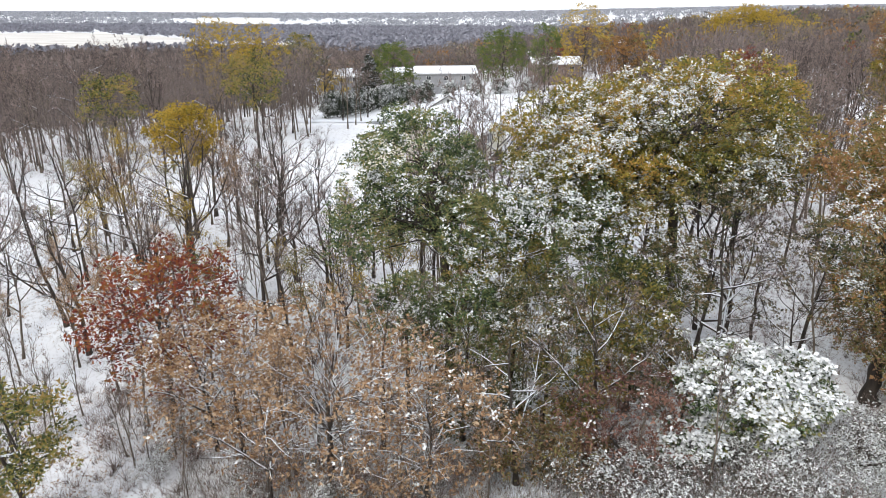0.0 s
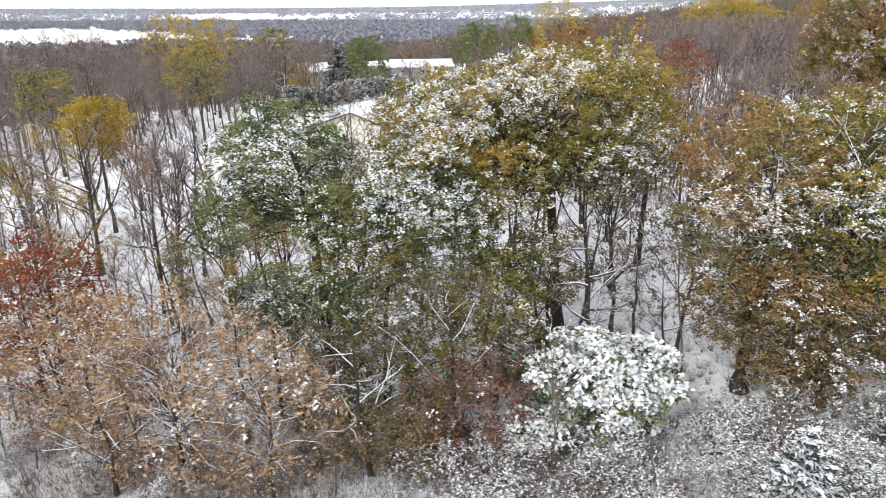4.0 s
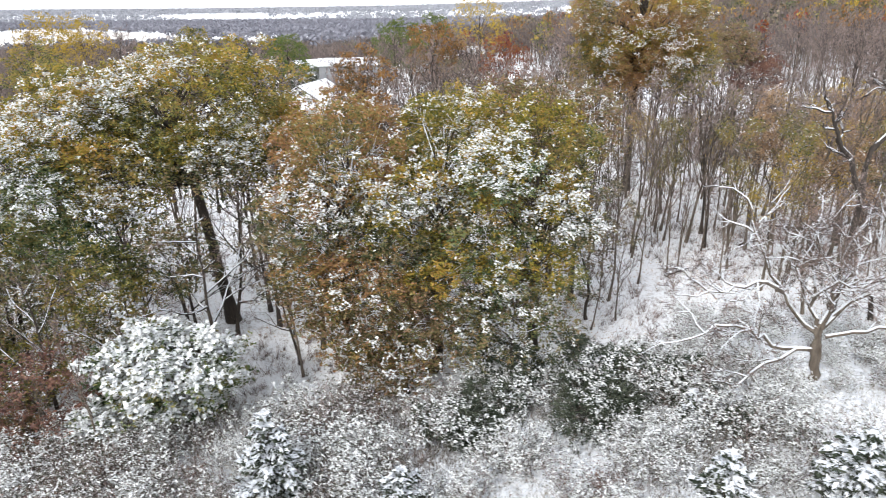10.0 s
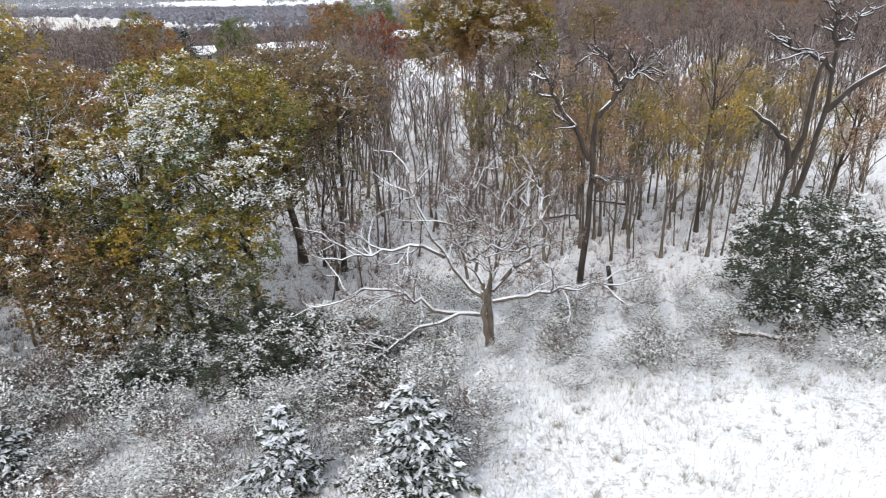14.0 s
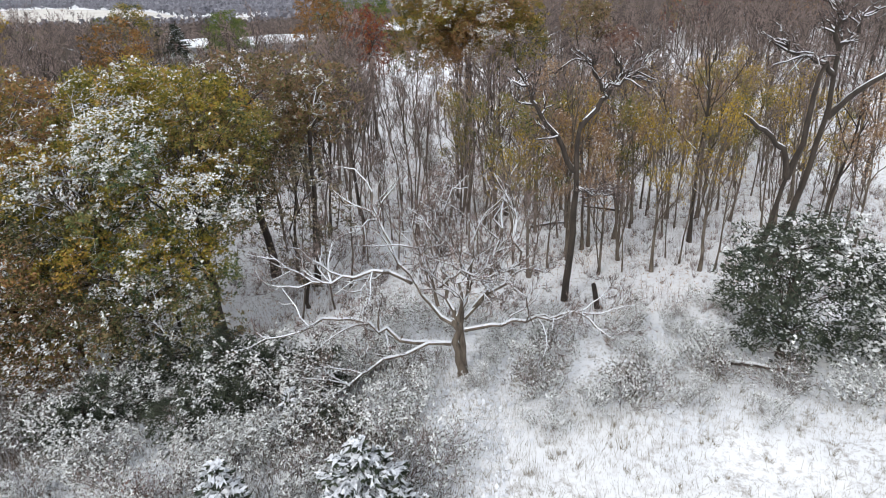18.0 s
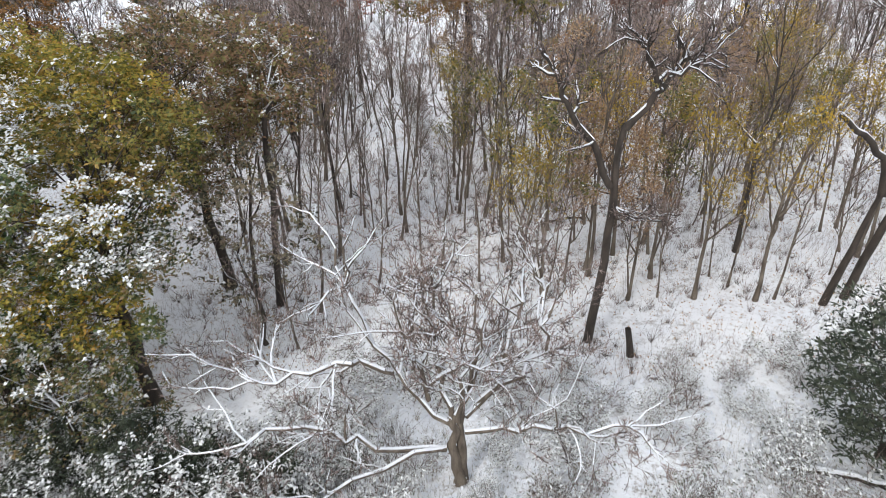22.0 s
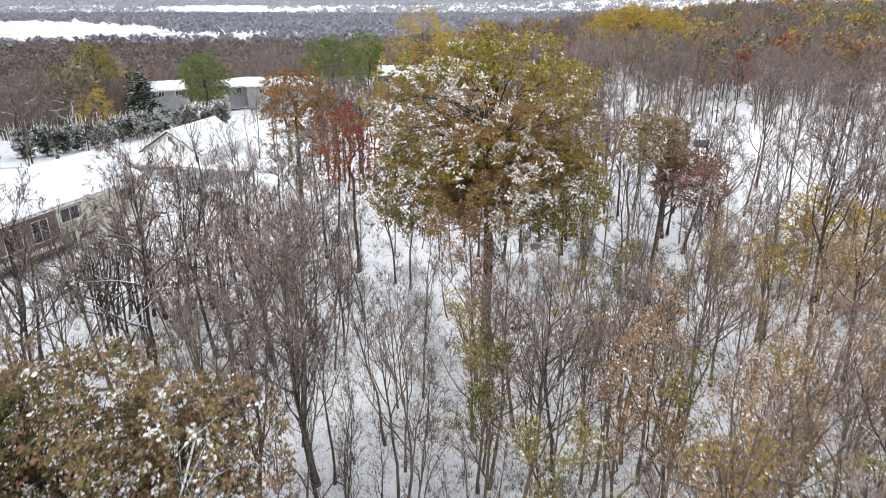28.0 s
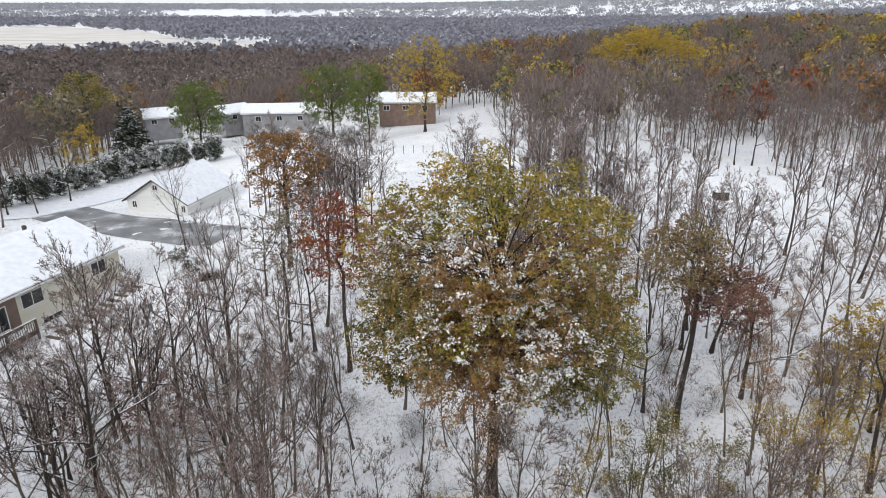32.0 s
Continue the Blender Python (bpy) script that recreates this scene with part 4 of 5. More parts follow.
crowned_tree(48, -23.4, 82.0, 13.5, (0, 0, 9.8, 3.2, 3.0, 3.0), "olive", "dark olive oak crown above the bare wood", 0.18, 40, 110, size=0.28, snow=0.0, group="oaks in leaf")
crowned_tree(49, -36.4, 172.0, 21.0, (0, 0, 13.0, 4.2, 4.2, 4.4), "olive", "tall gold-brown oak in the far wood", 0.3, 45, 90, size=0.42, clump=1.7, snow=0.0, group="oaks in leaf")
crowned_tree(50, -24.0, 146.0, 8.0, (0, 0, 4.6, 3.2, 3.0, 3.4), "yellow", "small yellow tree behind the conifer row", 0.12, 30, 80, size=0.3, snow=0.0, group="yellow trees")

# ---- conifers ----
conifer(61, 19.8, 19.9, 4.4, 1.88, "young spruce weighed down with snow in the brush", 0.8, group="snowy spruces")
conifer(62, 24.8, 18.4, 2.5, 1.7, "broad low juniper covered in snow", 0.85, group="snowy spruces", whorls=9)
conifer(63, 36.2, 21.8, 1.9, 0.9, "little spruce with one snowy top", 0.8, group="snowy spruces", whorls=8)
conifer(64, 35.4, 16.6, 3.2, 1.62, "small spruce with snow on every bough", 0.82, group="snowy spruces", whorls=11)
conifer(65, 39.6, 16.4, 3.8, 2.38, "bushy spruce thickly covered in snow", 0.8, group="snowy spruces", whorls=13, dense=1.3)
crowned_tree(66, 56.0, 25.2, 6.0, (0, -0.2, 3.1, 2.7, 2.3, 3.1), "cedar", "large shaggy cedar with snow on its crown", 0.16, 110, 120, size=0.2, snow=0.55, clump=0.75, wide=0.3, name="cedar_tree", group="cedars")
crowned_tree(67, 60.0, 24.0, 4.6, (0, 0, 2.5, 2.2, 2.0, 2.4), "cedar", "cedar beside a larger cedar, half covered in snow", 0.13, 75, 120, size=0.2, snow=0.7, clump=0.75, wide=0.3, name="cedar_tree", group="cedars")
juniper = crowned_tree(68, 33.2, 25.0, 2.6, (0, 0, 1.3, 2.0, 1.5, 1.3), "cedar", "dark low juniper under the oaks", 0.08, 45, 110, size=0.18, snow=0.4, clump=0.6, wide=0.3, name="cedar_tree", group="cedars")
for bx, by, bs in ((27.7, 22.5, 0.70), (28.7, 24.2, 0.80), (33.4, 22.5, 0.60), (34.8, 24.4, 0.70), (29.5, 26.8, 0.90), (38.2, 21.4, 0.50), (33.7, 23.7, 0.80), (32.0, 22.2, 0.70), (36.7, 23.7, 0.70), (32.9, 23.5, 0.70), (29.7, 25.3, 0.60), (36.4, 24.3, 0.70), (26.6, 23.0, 0.70)):
    copied(juniper, bx, by, bx * 2.0, bs, "small dark juniper in the snowy brush")
conifer(69, -16.6, 149.6, 11.4, 4.4, "tall dark spruce at the end of the conifer row", 0.15, group="garden conifers", whorls=26, dense=2.0, round_top=0.2)
row = crowned_tree(70, -20.6, 118.0, 5.0, (0, 0, 2.4, 1.15, 1.15, 2.1), "cedar", "rounded snow-dusted spruce in the garden row", 0.1, 60, 70, size=0.3, snow=0.88, clump=0.6, wide=0.35, name="spruce_tree", group="garden conifers")
rng = np.random.default_rng(71)
for k in range(13):
    f = 1 + k * 0.92
    copied(row, np.interp(f, [0, 8, 13], [-20.6, -12.2, -1.4]) + rng.normal(0, 0.3), np.interp(f, [0, 8, 13], [118.0, 143.4, 158.0]) + rng.normal(0, 0.5), rng.uniform(0, 6), rng.uniform(0.85, 1.1))
snowball = crowned_tree(72, 8.0, 166.0, 4.2, (0, 0, 2.1, 2.1, 2.0, 2.1), "cedar", "round evergreen shrub almost white with snow on the lawn", 0.08, 50, 70, size=0.28, snow=1.2, clump=0.55, wide=0.35, name="lawn_shrub", group="lawn shrubs", category="shrub")
for bx, by in ((14.6, 168.0), (21.6, 164.0), (2.0, 170.0)):
    copied(snowball, bx, by, bx, 0.95)

# ---- bare trees: some kinds grown once, then set through the wood ----
KINDS = [
    bare_tree(101, 40.2, 43.6, 13.5, 0.09, "tall thin leafless tree in the snowy wood", 0.45, 9, 0.24, 30),
    bare_tree(102, 36.6, 41.4, 12.5, 0.08, "slender grey leafless tree with upswept branches", 0.40, 9, 0.28, 32),
    bare_tree(103, 53.0, 41.0, 14.0, 0.105, "leafless tree with a high crown of fine twigs", 0.5, 9, 0.26, 36),
    bare_tree(104, 33.0, 47.0, 12.0, 0.075, "thin leaning leafless tree", 0.35, 9, 0.26, 30, lean=(0.12, 0.03)),
    bare_tree(105, 57.4, 39.6, 13.5, 0.125, "dark leafless tree with spreading limbs", 0.38, 10, 0.34, 46, bark=BARK_DARK),
    bare_tree(106, 46.4, 47.0, 10.5, 0.06, "leafless sapling with many upright twigs", 0.25, 10, 0.28, 26),
]
PLAIN = [
    bare_tree(141, 12.0, 46.0, 12.5, 0.11, "leafless tree deep in the wood", 0.36, 11, 0.34, 42, up=0.2, fine=6, twigs=5, twig_r=0.017, split=False, group="trees deep in the wood", name="leafless_tree"),
    bare_tree(142, 20.0, 50.0, 13.5, 0.13, "tall leafless tree deep in the wood", 0.40, 11, 0.32, 36, bark=BARK_DARK, fine=6, twigs=5, twig_r=0.017, split=False, group="trees deep in the wood", name="leafless_tree"),
    bare_tree(143, 62.0, 80.0, 12.5, 0.14, "dark many-limbed leafless tree", 0.28, 10, 0.38, 48, bark=BARK_DARK, up=0.15, fine=6, twigs=5, twig_r=0.017, split=False, group="trees deep in the wood", name="leafless_tree"),
]
THIN = [
    bare_tree(111, 44.0, 37.5, 8.5, 0.06, "slim sapling without leaves", 0.3, 8, 0.2, 28, fine=4, twigs=3, split=False, group="saplings", name="sapling"),
    bare_tree(112, 51.0, 36.0, 7.0, 0.05, "thin bent sapling without leaves", 0.25, 8, 0.24, 32, fine=4, twigs=3, split=False, lean=(-0.15, 0), group="saplings", name="sapling"),
]
YELLOWED = []
for seed, px_, py_, hue, per in ((121, 50.6, 39.4, "yellow", 2), (122, 46.8, 35.6, "olive", 3), (123, 55.0, 44.0, "tan", 3)):
    t_, tips_ = bare_tree(seed, px_, py_, 10.5, 0.10, "slim tree keeping a few yellow and tan leaves", 0.3, 9, 0.26, 32, fine=4, twigs=4, split=False, group="thinly leaved trees", name="thin_tree")
    leafy(t_, np.random.default_rng(seed), tips_, per, 0.2, hue, 0.12, 0.05)
    YELLOWED.append((t_, tips_))
SPREAD = [
    bare_tree(131, -12.0, 40.0, 11.0, 0.16, "spreading leafless tree with dark crooked limbs", 0.25, 9, 0.42, 52, bark=BARK_DARK, up=0.12, group="spreading bare trees"),
    bare_tree(132, -18.0, 44.0, 12.0, 0.17, "many-limbed leafless tree with dark bark", 0.3, 10, 0.40, 46, bark=BARK_DARK, up=0.15, group="spreading bare trees"),
]

SNOWY = [
    bare_tree(133, 3.4, 25.0, 8.5, 0.13, "spreading leafless tree with every limb lined with snow", 0.25, 9, 0.42, 62, bark=BARK_DARK, up=0.04, group="snow-lined bare trees", steep=0.95, split=False),
    bare_tree(134, -3.0, 27.6, 9.5, 0.12, "leaning leafless tree with white snow-lined limbs", 0.3, 9, 0.40, 58, bark=BARK_DARK, up=0.06, group="snow-lined bare trees", steep=0.95, split=False),
]


def scatter(seed, n, region, keep_off, apart=2.0, where=None):
    """Places in the plan: x and y ranges, kept apart from one another and off the given circles."""
    rng = np.random.default_rng(seed)
    x0, x1, y0, y1 = region
    got, tries = [], 0
    while len(got) < n and tries < n * 60:
        tries += 1
        x, y = rng.uniform(x0, x1), rng.uniform(y0, y1)
        if where and not where(x, y) or any((x - a) ** 2 + (y - b) ** 2 < c * c for a, b, c in keep_off):
            continue
        if any((x - a) ** 2 + (y - b) ** 2 < apart * apart for a, b in got):
            continue
        got.append((x, y))
    return got, rng


def beyond_slope(x, y):
    """True in the wood on the valley side, past the upper edge of the open snowy slope."""
    return x < np.interp(y, [40, 60, 66, 71, 79, 88, 97, 107, 125], [-62, -50, -42, -31, -27, -22, -17, -11, -14])


def planted(kinds, seed, n, region, keep_off=(), apart=2.0, sizes=(0.75, 1.1), where=None):
    places, rng = scatter(seed, n, region, keep_off, apart, where)
    for x, y in places:
        k = kinds[rng.integers(len(kinds))][0]
        copied(k, x, y, rng.uniform(0, 6.28), rng.uniform(*sizes))


for k, (x, y, s) in enumerate(((-7.6, 23.6, 0.8), (7.4, 27.0, 0.95), (14.6, 30.4, 1.15), (19.6, 32.2, 1.1), (28.4, 27.6, 0.9), (-11.0, 27.0, 0.85), (11.6, 27.6, 0.8))):
    copied(SNOWY[k % 2][0], x, y, x * 1.3, s)
for x, y, k, s in ((14.4, 33.4, 0, 0.8), (16.6, 34.6, 1, 0.82), (12.2, 33.2, 0, 0.72), (9.0, 31.6, 1, 0.7), (18.6, 30.6, 0, 0.6), (23.6, 30.0, 1, 0.8), (28.6, 30.4, 0, 0.75)):
    copied(SPREAD[k][0], x, y, x * 2.1, s)
copied(SNOWY[0][0], -27.0, 143.0, 0.8, 1.15)
CLEAR = [(42.6, 24.4, 6.0), (48.3, 32.6, 1.5), (45.0, 62.2, 3.0), (57, 68, 2.0), (60, 34.5, 2.0), (31.0, 38.8, 3.0), (25.4, 38.4, 3)]
planted(KINDS, 201, 54, (30, 72, 35.5, 60), CLEAR + [(42, 37, 5)], 1.9, (0.72, 0.98))
planted(THIN, 202, 48, (33, 68, 31.5, 58), CLEAR, 1.2, (0.7, 1.2))
planted(YELLOWED, 203, 40, (43, 70, 34, 58), CLEAR, 1.9, (0.75, 1.1))
planted(KINDS, 204, 16, (68, 84, 30, 60), CLEAR, 2.6, (0.8, 1.0))
HOUSE_YARD = [(13, 80, 7), (16, 73, 4), (0, 86, 14), (3, 120, 10), (-6, 112, 14), (12, 97, 8), (9, 105, 7), (17, 93, 4)]
planted(KINDS + SPREAD, 205, 46, (10, 64, 60, 80), CLEAR + HOUSE_YARD + [(21, 70, 4), (25, 64, 3)], 2.2, (0.7, 0.98))
planted(SPREAD, 231, 14, (12, 30, 55, 70), HOUSE_YARD, 2.2, (0.6, 0.85))
planted(THIN, 206, 52, (14, 68, 58, 86), CLEAR + HOUSE_YARD, 1.3, (0.8, 1.4))
planted(PLAIN, 207, 34, (60, 104, 70, 102), CLEAR + [(74, 106, 6), (78, 112, 7)], 2.2, (0.8, 1.1))
planted(PLAIN, 218, 34, (52, 98, 108, 150), [(82, 122, 12), (72, 112, 6)], 2.6, (0.75, 1.05))
planted(PLAIN, 219, 18, (15, 34, 88, 124), [(25, 95, 3), (12, 98, 6), (14, 107, 7), (17, 93, 4)], 2.2, (0.75, 1.0))
planted(PLAIN, 220, 22, (44, 60, 84, 116), [], 2.2, (0.75, 1.0))
planted(THIN, 221, 24, (16, 70, 88, 120), [(82, 122, 10)], 2.0, (0.8, 1.2))
planted(PLAIN, 222, 16, (64, 104, 40, 76), CLEAR, 2.4, (0.85, 1.1))
planted(SPREAD, 229, 22, (-32, 2, 34, 62), [(-20, 51, 3)], 2.2, (0.55, 0.85))
planted(YELLOWED, 230, 26, (-28, 2, 30, 56), [(-20, 51, 3)], 1.8, (0.55, 0.9))
planted(SPREAD + SPREAD + PLAIN, 211, 26, (-34, 6, 35, 58), [(-21, 52, 2.5), (-18, 46, 3), (-16, 41, 3), (-14, 37, 2)], 2.6, (0.7, 1.0))
planted(SPREAD, 212, 26, (-45, -18, 24, 46), [(-14, 30, 4)], 2.6, (0.7, 0.95))
planted(PLAIN, 214, 62, (-75, -10, 60, 125), [], 2.0, (0.8, 1.1), beyond_slope)
planted(THIN, 215, 54, (-28, 12, 23, 48), [(-14, 30, 1)], 1.5, (0.7, 1.2))
planted(THIN, 225, 40, (-24, -2, 17, 30), [(-14, 30, 1)], 1.1, (0.4, 0.75))
planted(PLAIN, 227, 10, (28, 74, 43, 54), CLEAR, 2.0, (0.8, 1.05))
planted(PLAIN, 228, 34, (28, 70, 76, 108), HOUSE_YARD, 2.2, (0.8, 1.05))
planted(YELLOWED, 217, 14, (-26, 4, 32, 50), [(-14, 30, 1)], 2.5, (0.6, 0.9))
planted(KINDS, 223, 12, (58, 80, 60, 80), CLEAR, 2.0, (0.7, 0.95))
planted(YELLOWED, 224, 12, (58, 80, 58, 74), CLEAR, 2.0, (0.6, 0.85))
planted(PLAIN, 216, 34, (-2, 36, 41, 70), CLEAR, 2.4, (0.9, 1.12))
for x, y, k, s in ((15.6, 36.5, 4, 1.0), (19.0, 29.4, 1, 0.9), (33.0, 37.6, 4, 0.85), (15.0, 46.0, 0, 1.0), (12.2, 100.0, 4, 0.8), (13.6, 120.0, 4, 0.8), (70.6, 110.9, 4, 0.8), (24.9, 76.2, 2, 1.05), (31.3, 104.0, 1, 0.8)):
    copied(KINDS[k][0], x, y, x * 1.7, s)

# ---- buildings ----
SIDING = material("cream_siding", [(0.62, 0.60, 0.50), (0.70, 0.68, 0.58)], 0.6, 0.7, fine=0.06, stretch=(0.3, 0.3, 6))
SIDING_WHITE = material("white_siding", [(0.70, 0.70, 0.68), (0.78, 0.78, 0.76)], 0.6, 0.7, fine=0.05, stretch=(0.3, 0.3, 6))
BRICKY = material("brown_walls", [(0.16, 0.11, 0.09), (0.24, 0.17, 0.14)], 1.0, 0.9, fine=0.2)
GREY_WALL = material("grey_walls", [(0.24, 0.24, 0.25), (0.33, 0.33, 0.34)], 0.8, 0.8, fine=0.08)
TRIM = material("white_trim", [(0.74, 0.74, 0.73), (0.80, 0.80, 0.79)], 2.0, 0.6, fine=0.03)
GLASS = material("dark_window_glass", [(0.012, 0.014, 0.017), (0.025, 0.028, 0.032)], 1.0, 0.08)
WOOD = material("weathered_deck_wood", [(0.085, 0.060, 0.046), (0.15, 0.11, 0.085)], 2.0, 0.9, 0.01, fine=0.3)
ROOF_EDGE = material("dark_roof_edge", [(0.05, 0.045, 0.042), (0.09, 0.08, 0.075)], 3.0, 0.9, fine=0.2)
ASPHALT = material("wet_asphalt_with_slush", [(0.11, 0.113, 0.12), (0.20, 0.205, 0.215), (0.62, 0.63, 0.66)], 0.35, 0.45, 0.01, fine=0.25, lowhigh=(0.36, 0.72))


def box_mesh(name, parent, a, b, mat, label="", bevel=0.0):
    """A box between two corners, its edges eased where asked."""
    bm = bmesh.new()
    bmesh.ops.create_cube(bm, size=1)
    for v in bm.verts:
        v.co = Vector([(a[i] + b[i]) / 2 + v.co[i] * (b[i] - a[i]) for i in range(3)])
    if bevel:
        bmesh.ops.bevel(bm, geom=bm.edges[:], offset=bevel, segments=1, affect="EDGES")
    me = bpy.data.meshes.new(name)
    bm.to_mesh(me)
    bm.free()
    me.materials.append(mat)
    return child(new(name, me), parent, label)


def prism(name, parent, pts, y0, y1, mat, label=""):
    """A solid whose outline lies in x and z and which runs from y0 to y1."""
    n = len(pts)
    bm = bmesh.new()
    a = [bm.verts.new((x, y0, z)) for x, z in pts]
    b = [bm.verts.new((x, y1, z)) for x, z in pts]
    bm.faces.new(a)
    bm.faces.new(b[::-1])
    for i in range(n):
        bm.faces.new((a[i], b[i], b[(i + 1) % n], a[(i + 1) % n]))
    bmesh.ops.recalc_face_normals(bm, faces=bm.faces[:])
    me = bpy.data.meshes.new(name)
    bm.to_mesh(me)
    bm.free()
    me.materials.append(mat)
    return child(new(name, me), parent, label)


def window_on(parent, axis, at, along, z, w, h, sign):
    """A framed window standing proud of a wall. axis: 'x' or 'y', the way the wall faces; at: the wall's plane."""
    fr = new("window")
    fr.parent = parent
    fr["label"] = "dark pane in a white frame"

    def slab(name, a0, a1, z0, z1, d0, d1, mat):
        lo, hi = sorted((at + sign * d0, at + sign * d1))
        if axis == "x":
            box_mesh(name, fr, (lo, a0, z0), (hi, a1, z1), mat)
        else:
            box_mesh(name, fr, (a0, lo, z0), (a1, hi, z1), mat)
    slab("pane", along - w / 2, along + w / 2, z, z + h, 0.005, 0.03, GLASS)
    t = 0.07
    slab("frame_side", along - w / 2 - t, along - w / 2, z - t, z + h + t, 0.003, 0.07, TRIM)
    slab("frame_side", along + w / 2, along + w / 2 + t, z - t, z + h + t, 0.003, 0.07, TRIM)
    slab("lintel", along - w / 2, along + w / 2, z + h, z + h + t, 0.003, 0.07, TRIM)
    slab("sill", along - w / 2, along + w / 2, z - t, z, 0.003, 0.09, TRIM)
    slab("mullion", along - 0.03, along + 0.03, z, z + h, 0.032, 0.06, TRIM)


def gabled(name, x, y, z, turn, W, L, eave, rise, wall, label, base=-3.0, over=0.45):
    """A house whose ridge runs along its own y, W wide and L long, with its walls, snowy roof, fascia and gable ends."""
    house = new(name)
    house.location, house.rotation_euler = (x, y, z), (0, 0, radians(turn))
    tagged(house, label, "building")
    prism("wall", house, [(-W / 2, base), (W / 2, base), (W / 2, eave), (0, eave + rise), (-W / 2, eave)], -L / 2, L / 2, wall)
    s = rise / (W / 2)
    for sg in (-1, 1):
        o = W / 2 + over
        prism("roof", house, [(0, eave + rise + 0.02), (sg * o, eave - s * over + 0.02), (sg * o, eave - s * over + 0.14), (0, eave + rise + 0.14)], -L / 2 - over, L / 2 + over, ROOF_EDGE)
        prism("roof_snow", house, [(0, eave + rise + 0.145), (sg * (o - 0.03), eave - s * (over - 0.03) + 0.145), (sg * (o - 0.05), eave - s * (over - 0.05) + 0.25), (0, eave + rise + 0.28)], -L / 2 - over + 0.04, L / 2 + over - 0.04, SNOW, "smooth white snow on the roof")
        prism("fascia", house, [(sg * o, eave - s * over - 0.06), (sg * (o + 0.03), eave - s * over - 0.06), (sg * (o + 0.03), eave - s * over + 0.12), (sg * o, eave - s * over + 0.12)], -L / 2 - over, L / 2 + over, TRIM)
    return house


# main house: its long wall with the walk-out storey faces the wood
HX, HY, HZ, HT, HS = -0.3, 84.0, 4.0, -18.2, 1.06
house = gabled("house", HX, HY, HZ, HT, 12.2, 19.0, 2.85, 2.0, SIDING, "cream-sided house with a snow-covered roof and walk-out basement", -4.5)
house.scale = (HS, HS, HS)
for along, z, w in ((7.0, 1.15, 1.5), (0.2, 1.15, 1.9), (1.6, -1.6, 1.9)):
    window_on(house, "x", 6.1, along, z, w, 1.15, 1)
box_mesh("chimney_pipe", house, (-1.2, 6.2, 4.2), (-0.9, 6.5, 5.2), ROOF_EDGE, "small dark roof vent", 0.03)
deck = tagged(new("deck"), "weathered wooden deck on posts beside the house", "deck")
deck.location, deck.rotation_euler, deck.scale = house.location, house.rotation_euler, house.scale
# dark panel proud of the flat wall, painting the shade of an inset porch
box_mesh("porch_shade_panel", house, (6.103, -9.5, -4.4), (6.16, -1.2, 2.6), BRICKY, "dark panel in place of the shade in an inset porch")
for along in (-8.2, -5.6, -3.0):
    window_on(house, "x", 6.16, along, 0.15, 1.5, 1.9, 1)
    window_on(house, "x", 6.16, along, -2.9, 1.5, 1.9, 1)
for k in range(7):
    box_mesh("board", deck, (6.2 + 0.27 * k, -9.3, -0.25), (6.45 + 0.27 * k, -1.3, -0.2), WOOD)
for py in (-9.2, -6.6, -4.0, -1.45):
    box_mesh("post", deck, (7.9, py, -4.4), (8.05, py + 0.15, 0.85), WOOD)
for z0 in (-0.12, 0.76):
    box_mesh("rail", deck, (7.92, -9.2, z0), (8.02, -1.3, z0 + 0.09), WOOD)
box_mesh("rail_snow", deck, (7.92, -9.2, 0.855), (8.02, -1.3, 0.90), SNOW, "thin snow on the rail")
for k in range(39):
    box_mesh("baluster", deck, (7.94, -9.0 + 0.2 * k, -0.03), (7.98, -8.96 + 0.2 * k, 0.76), WOOD)
box_mesh("beam", deck, (7.7, -9.3, -0.5), (7.85, -1.3, -0.26), WOOD)
box_mesh("deck_snow", deck, (6.6, -9.2, -0.195), (7.8, -1.4, -0.13), SNOW, "thin flat snow on the boards", 0.03)
steps = tagged(new("garden_steps"), "timber garden steps with snow going down beside the house", "steps")
steps.location, steps.rotation_euler, steps.scale = house.location, house.rotation_euler, house.scale
for k in range(11):
    ly = 8.6 - 0.95 * k
    p = Matrix.Rotation(radians(HT), 3, "Z") @ Vector((8.4 + 0.05 * k, ly, 0)) * HS
    gz = (ground_z(HX + p.x, HY + p.y) - HZ) / HS
    box_mesh("step", steps, (7.7 + 0.05 * k, ly - 0.16, gz - 0.15), (9.1 + 0.05 * k, ly + 0.16, gz + 0.12), WOOD, bevel=0.02)

garage = gabled("garage", 2.6, 123.6, 1.45, -13.5, 8.5, 10.4, 2.1, 2.65, SIDING_WHITE, "pale detached garage with a wide gable and a snowy roof", -1.5)
garage.scale = (1.13, 1.13, 1.13)
box_mesh("garage_door", garage, (-0.2, -5.26, 0.05), (2.5, -5.20, 2.3), TRIM, "white panelled garage door", 0.01)
for k in range(4):
    box_mesh("door_panel", garage, (-0.1, -5.30, 0.12 + 0.55 * k), (2.4, -5.265, 0.58 + 0.55 * k), TRIM, bevel=0.015)
window_on(garage, "y", -5.2, -3.2, 1.1, 0.55, 0.8, -1)
window_on(garage, "y", -5.2, 0.1, 3.5, 0.6, 0.6, -1)
window_on(garage, "y", -5.2, 3.7, 0.9, 0.5, 0.8, -1)

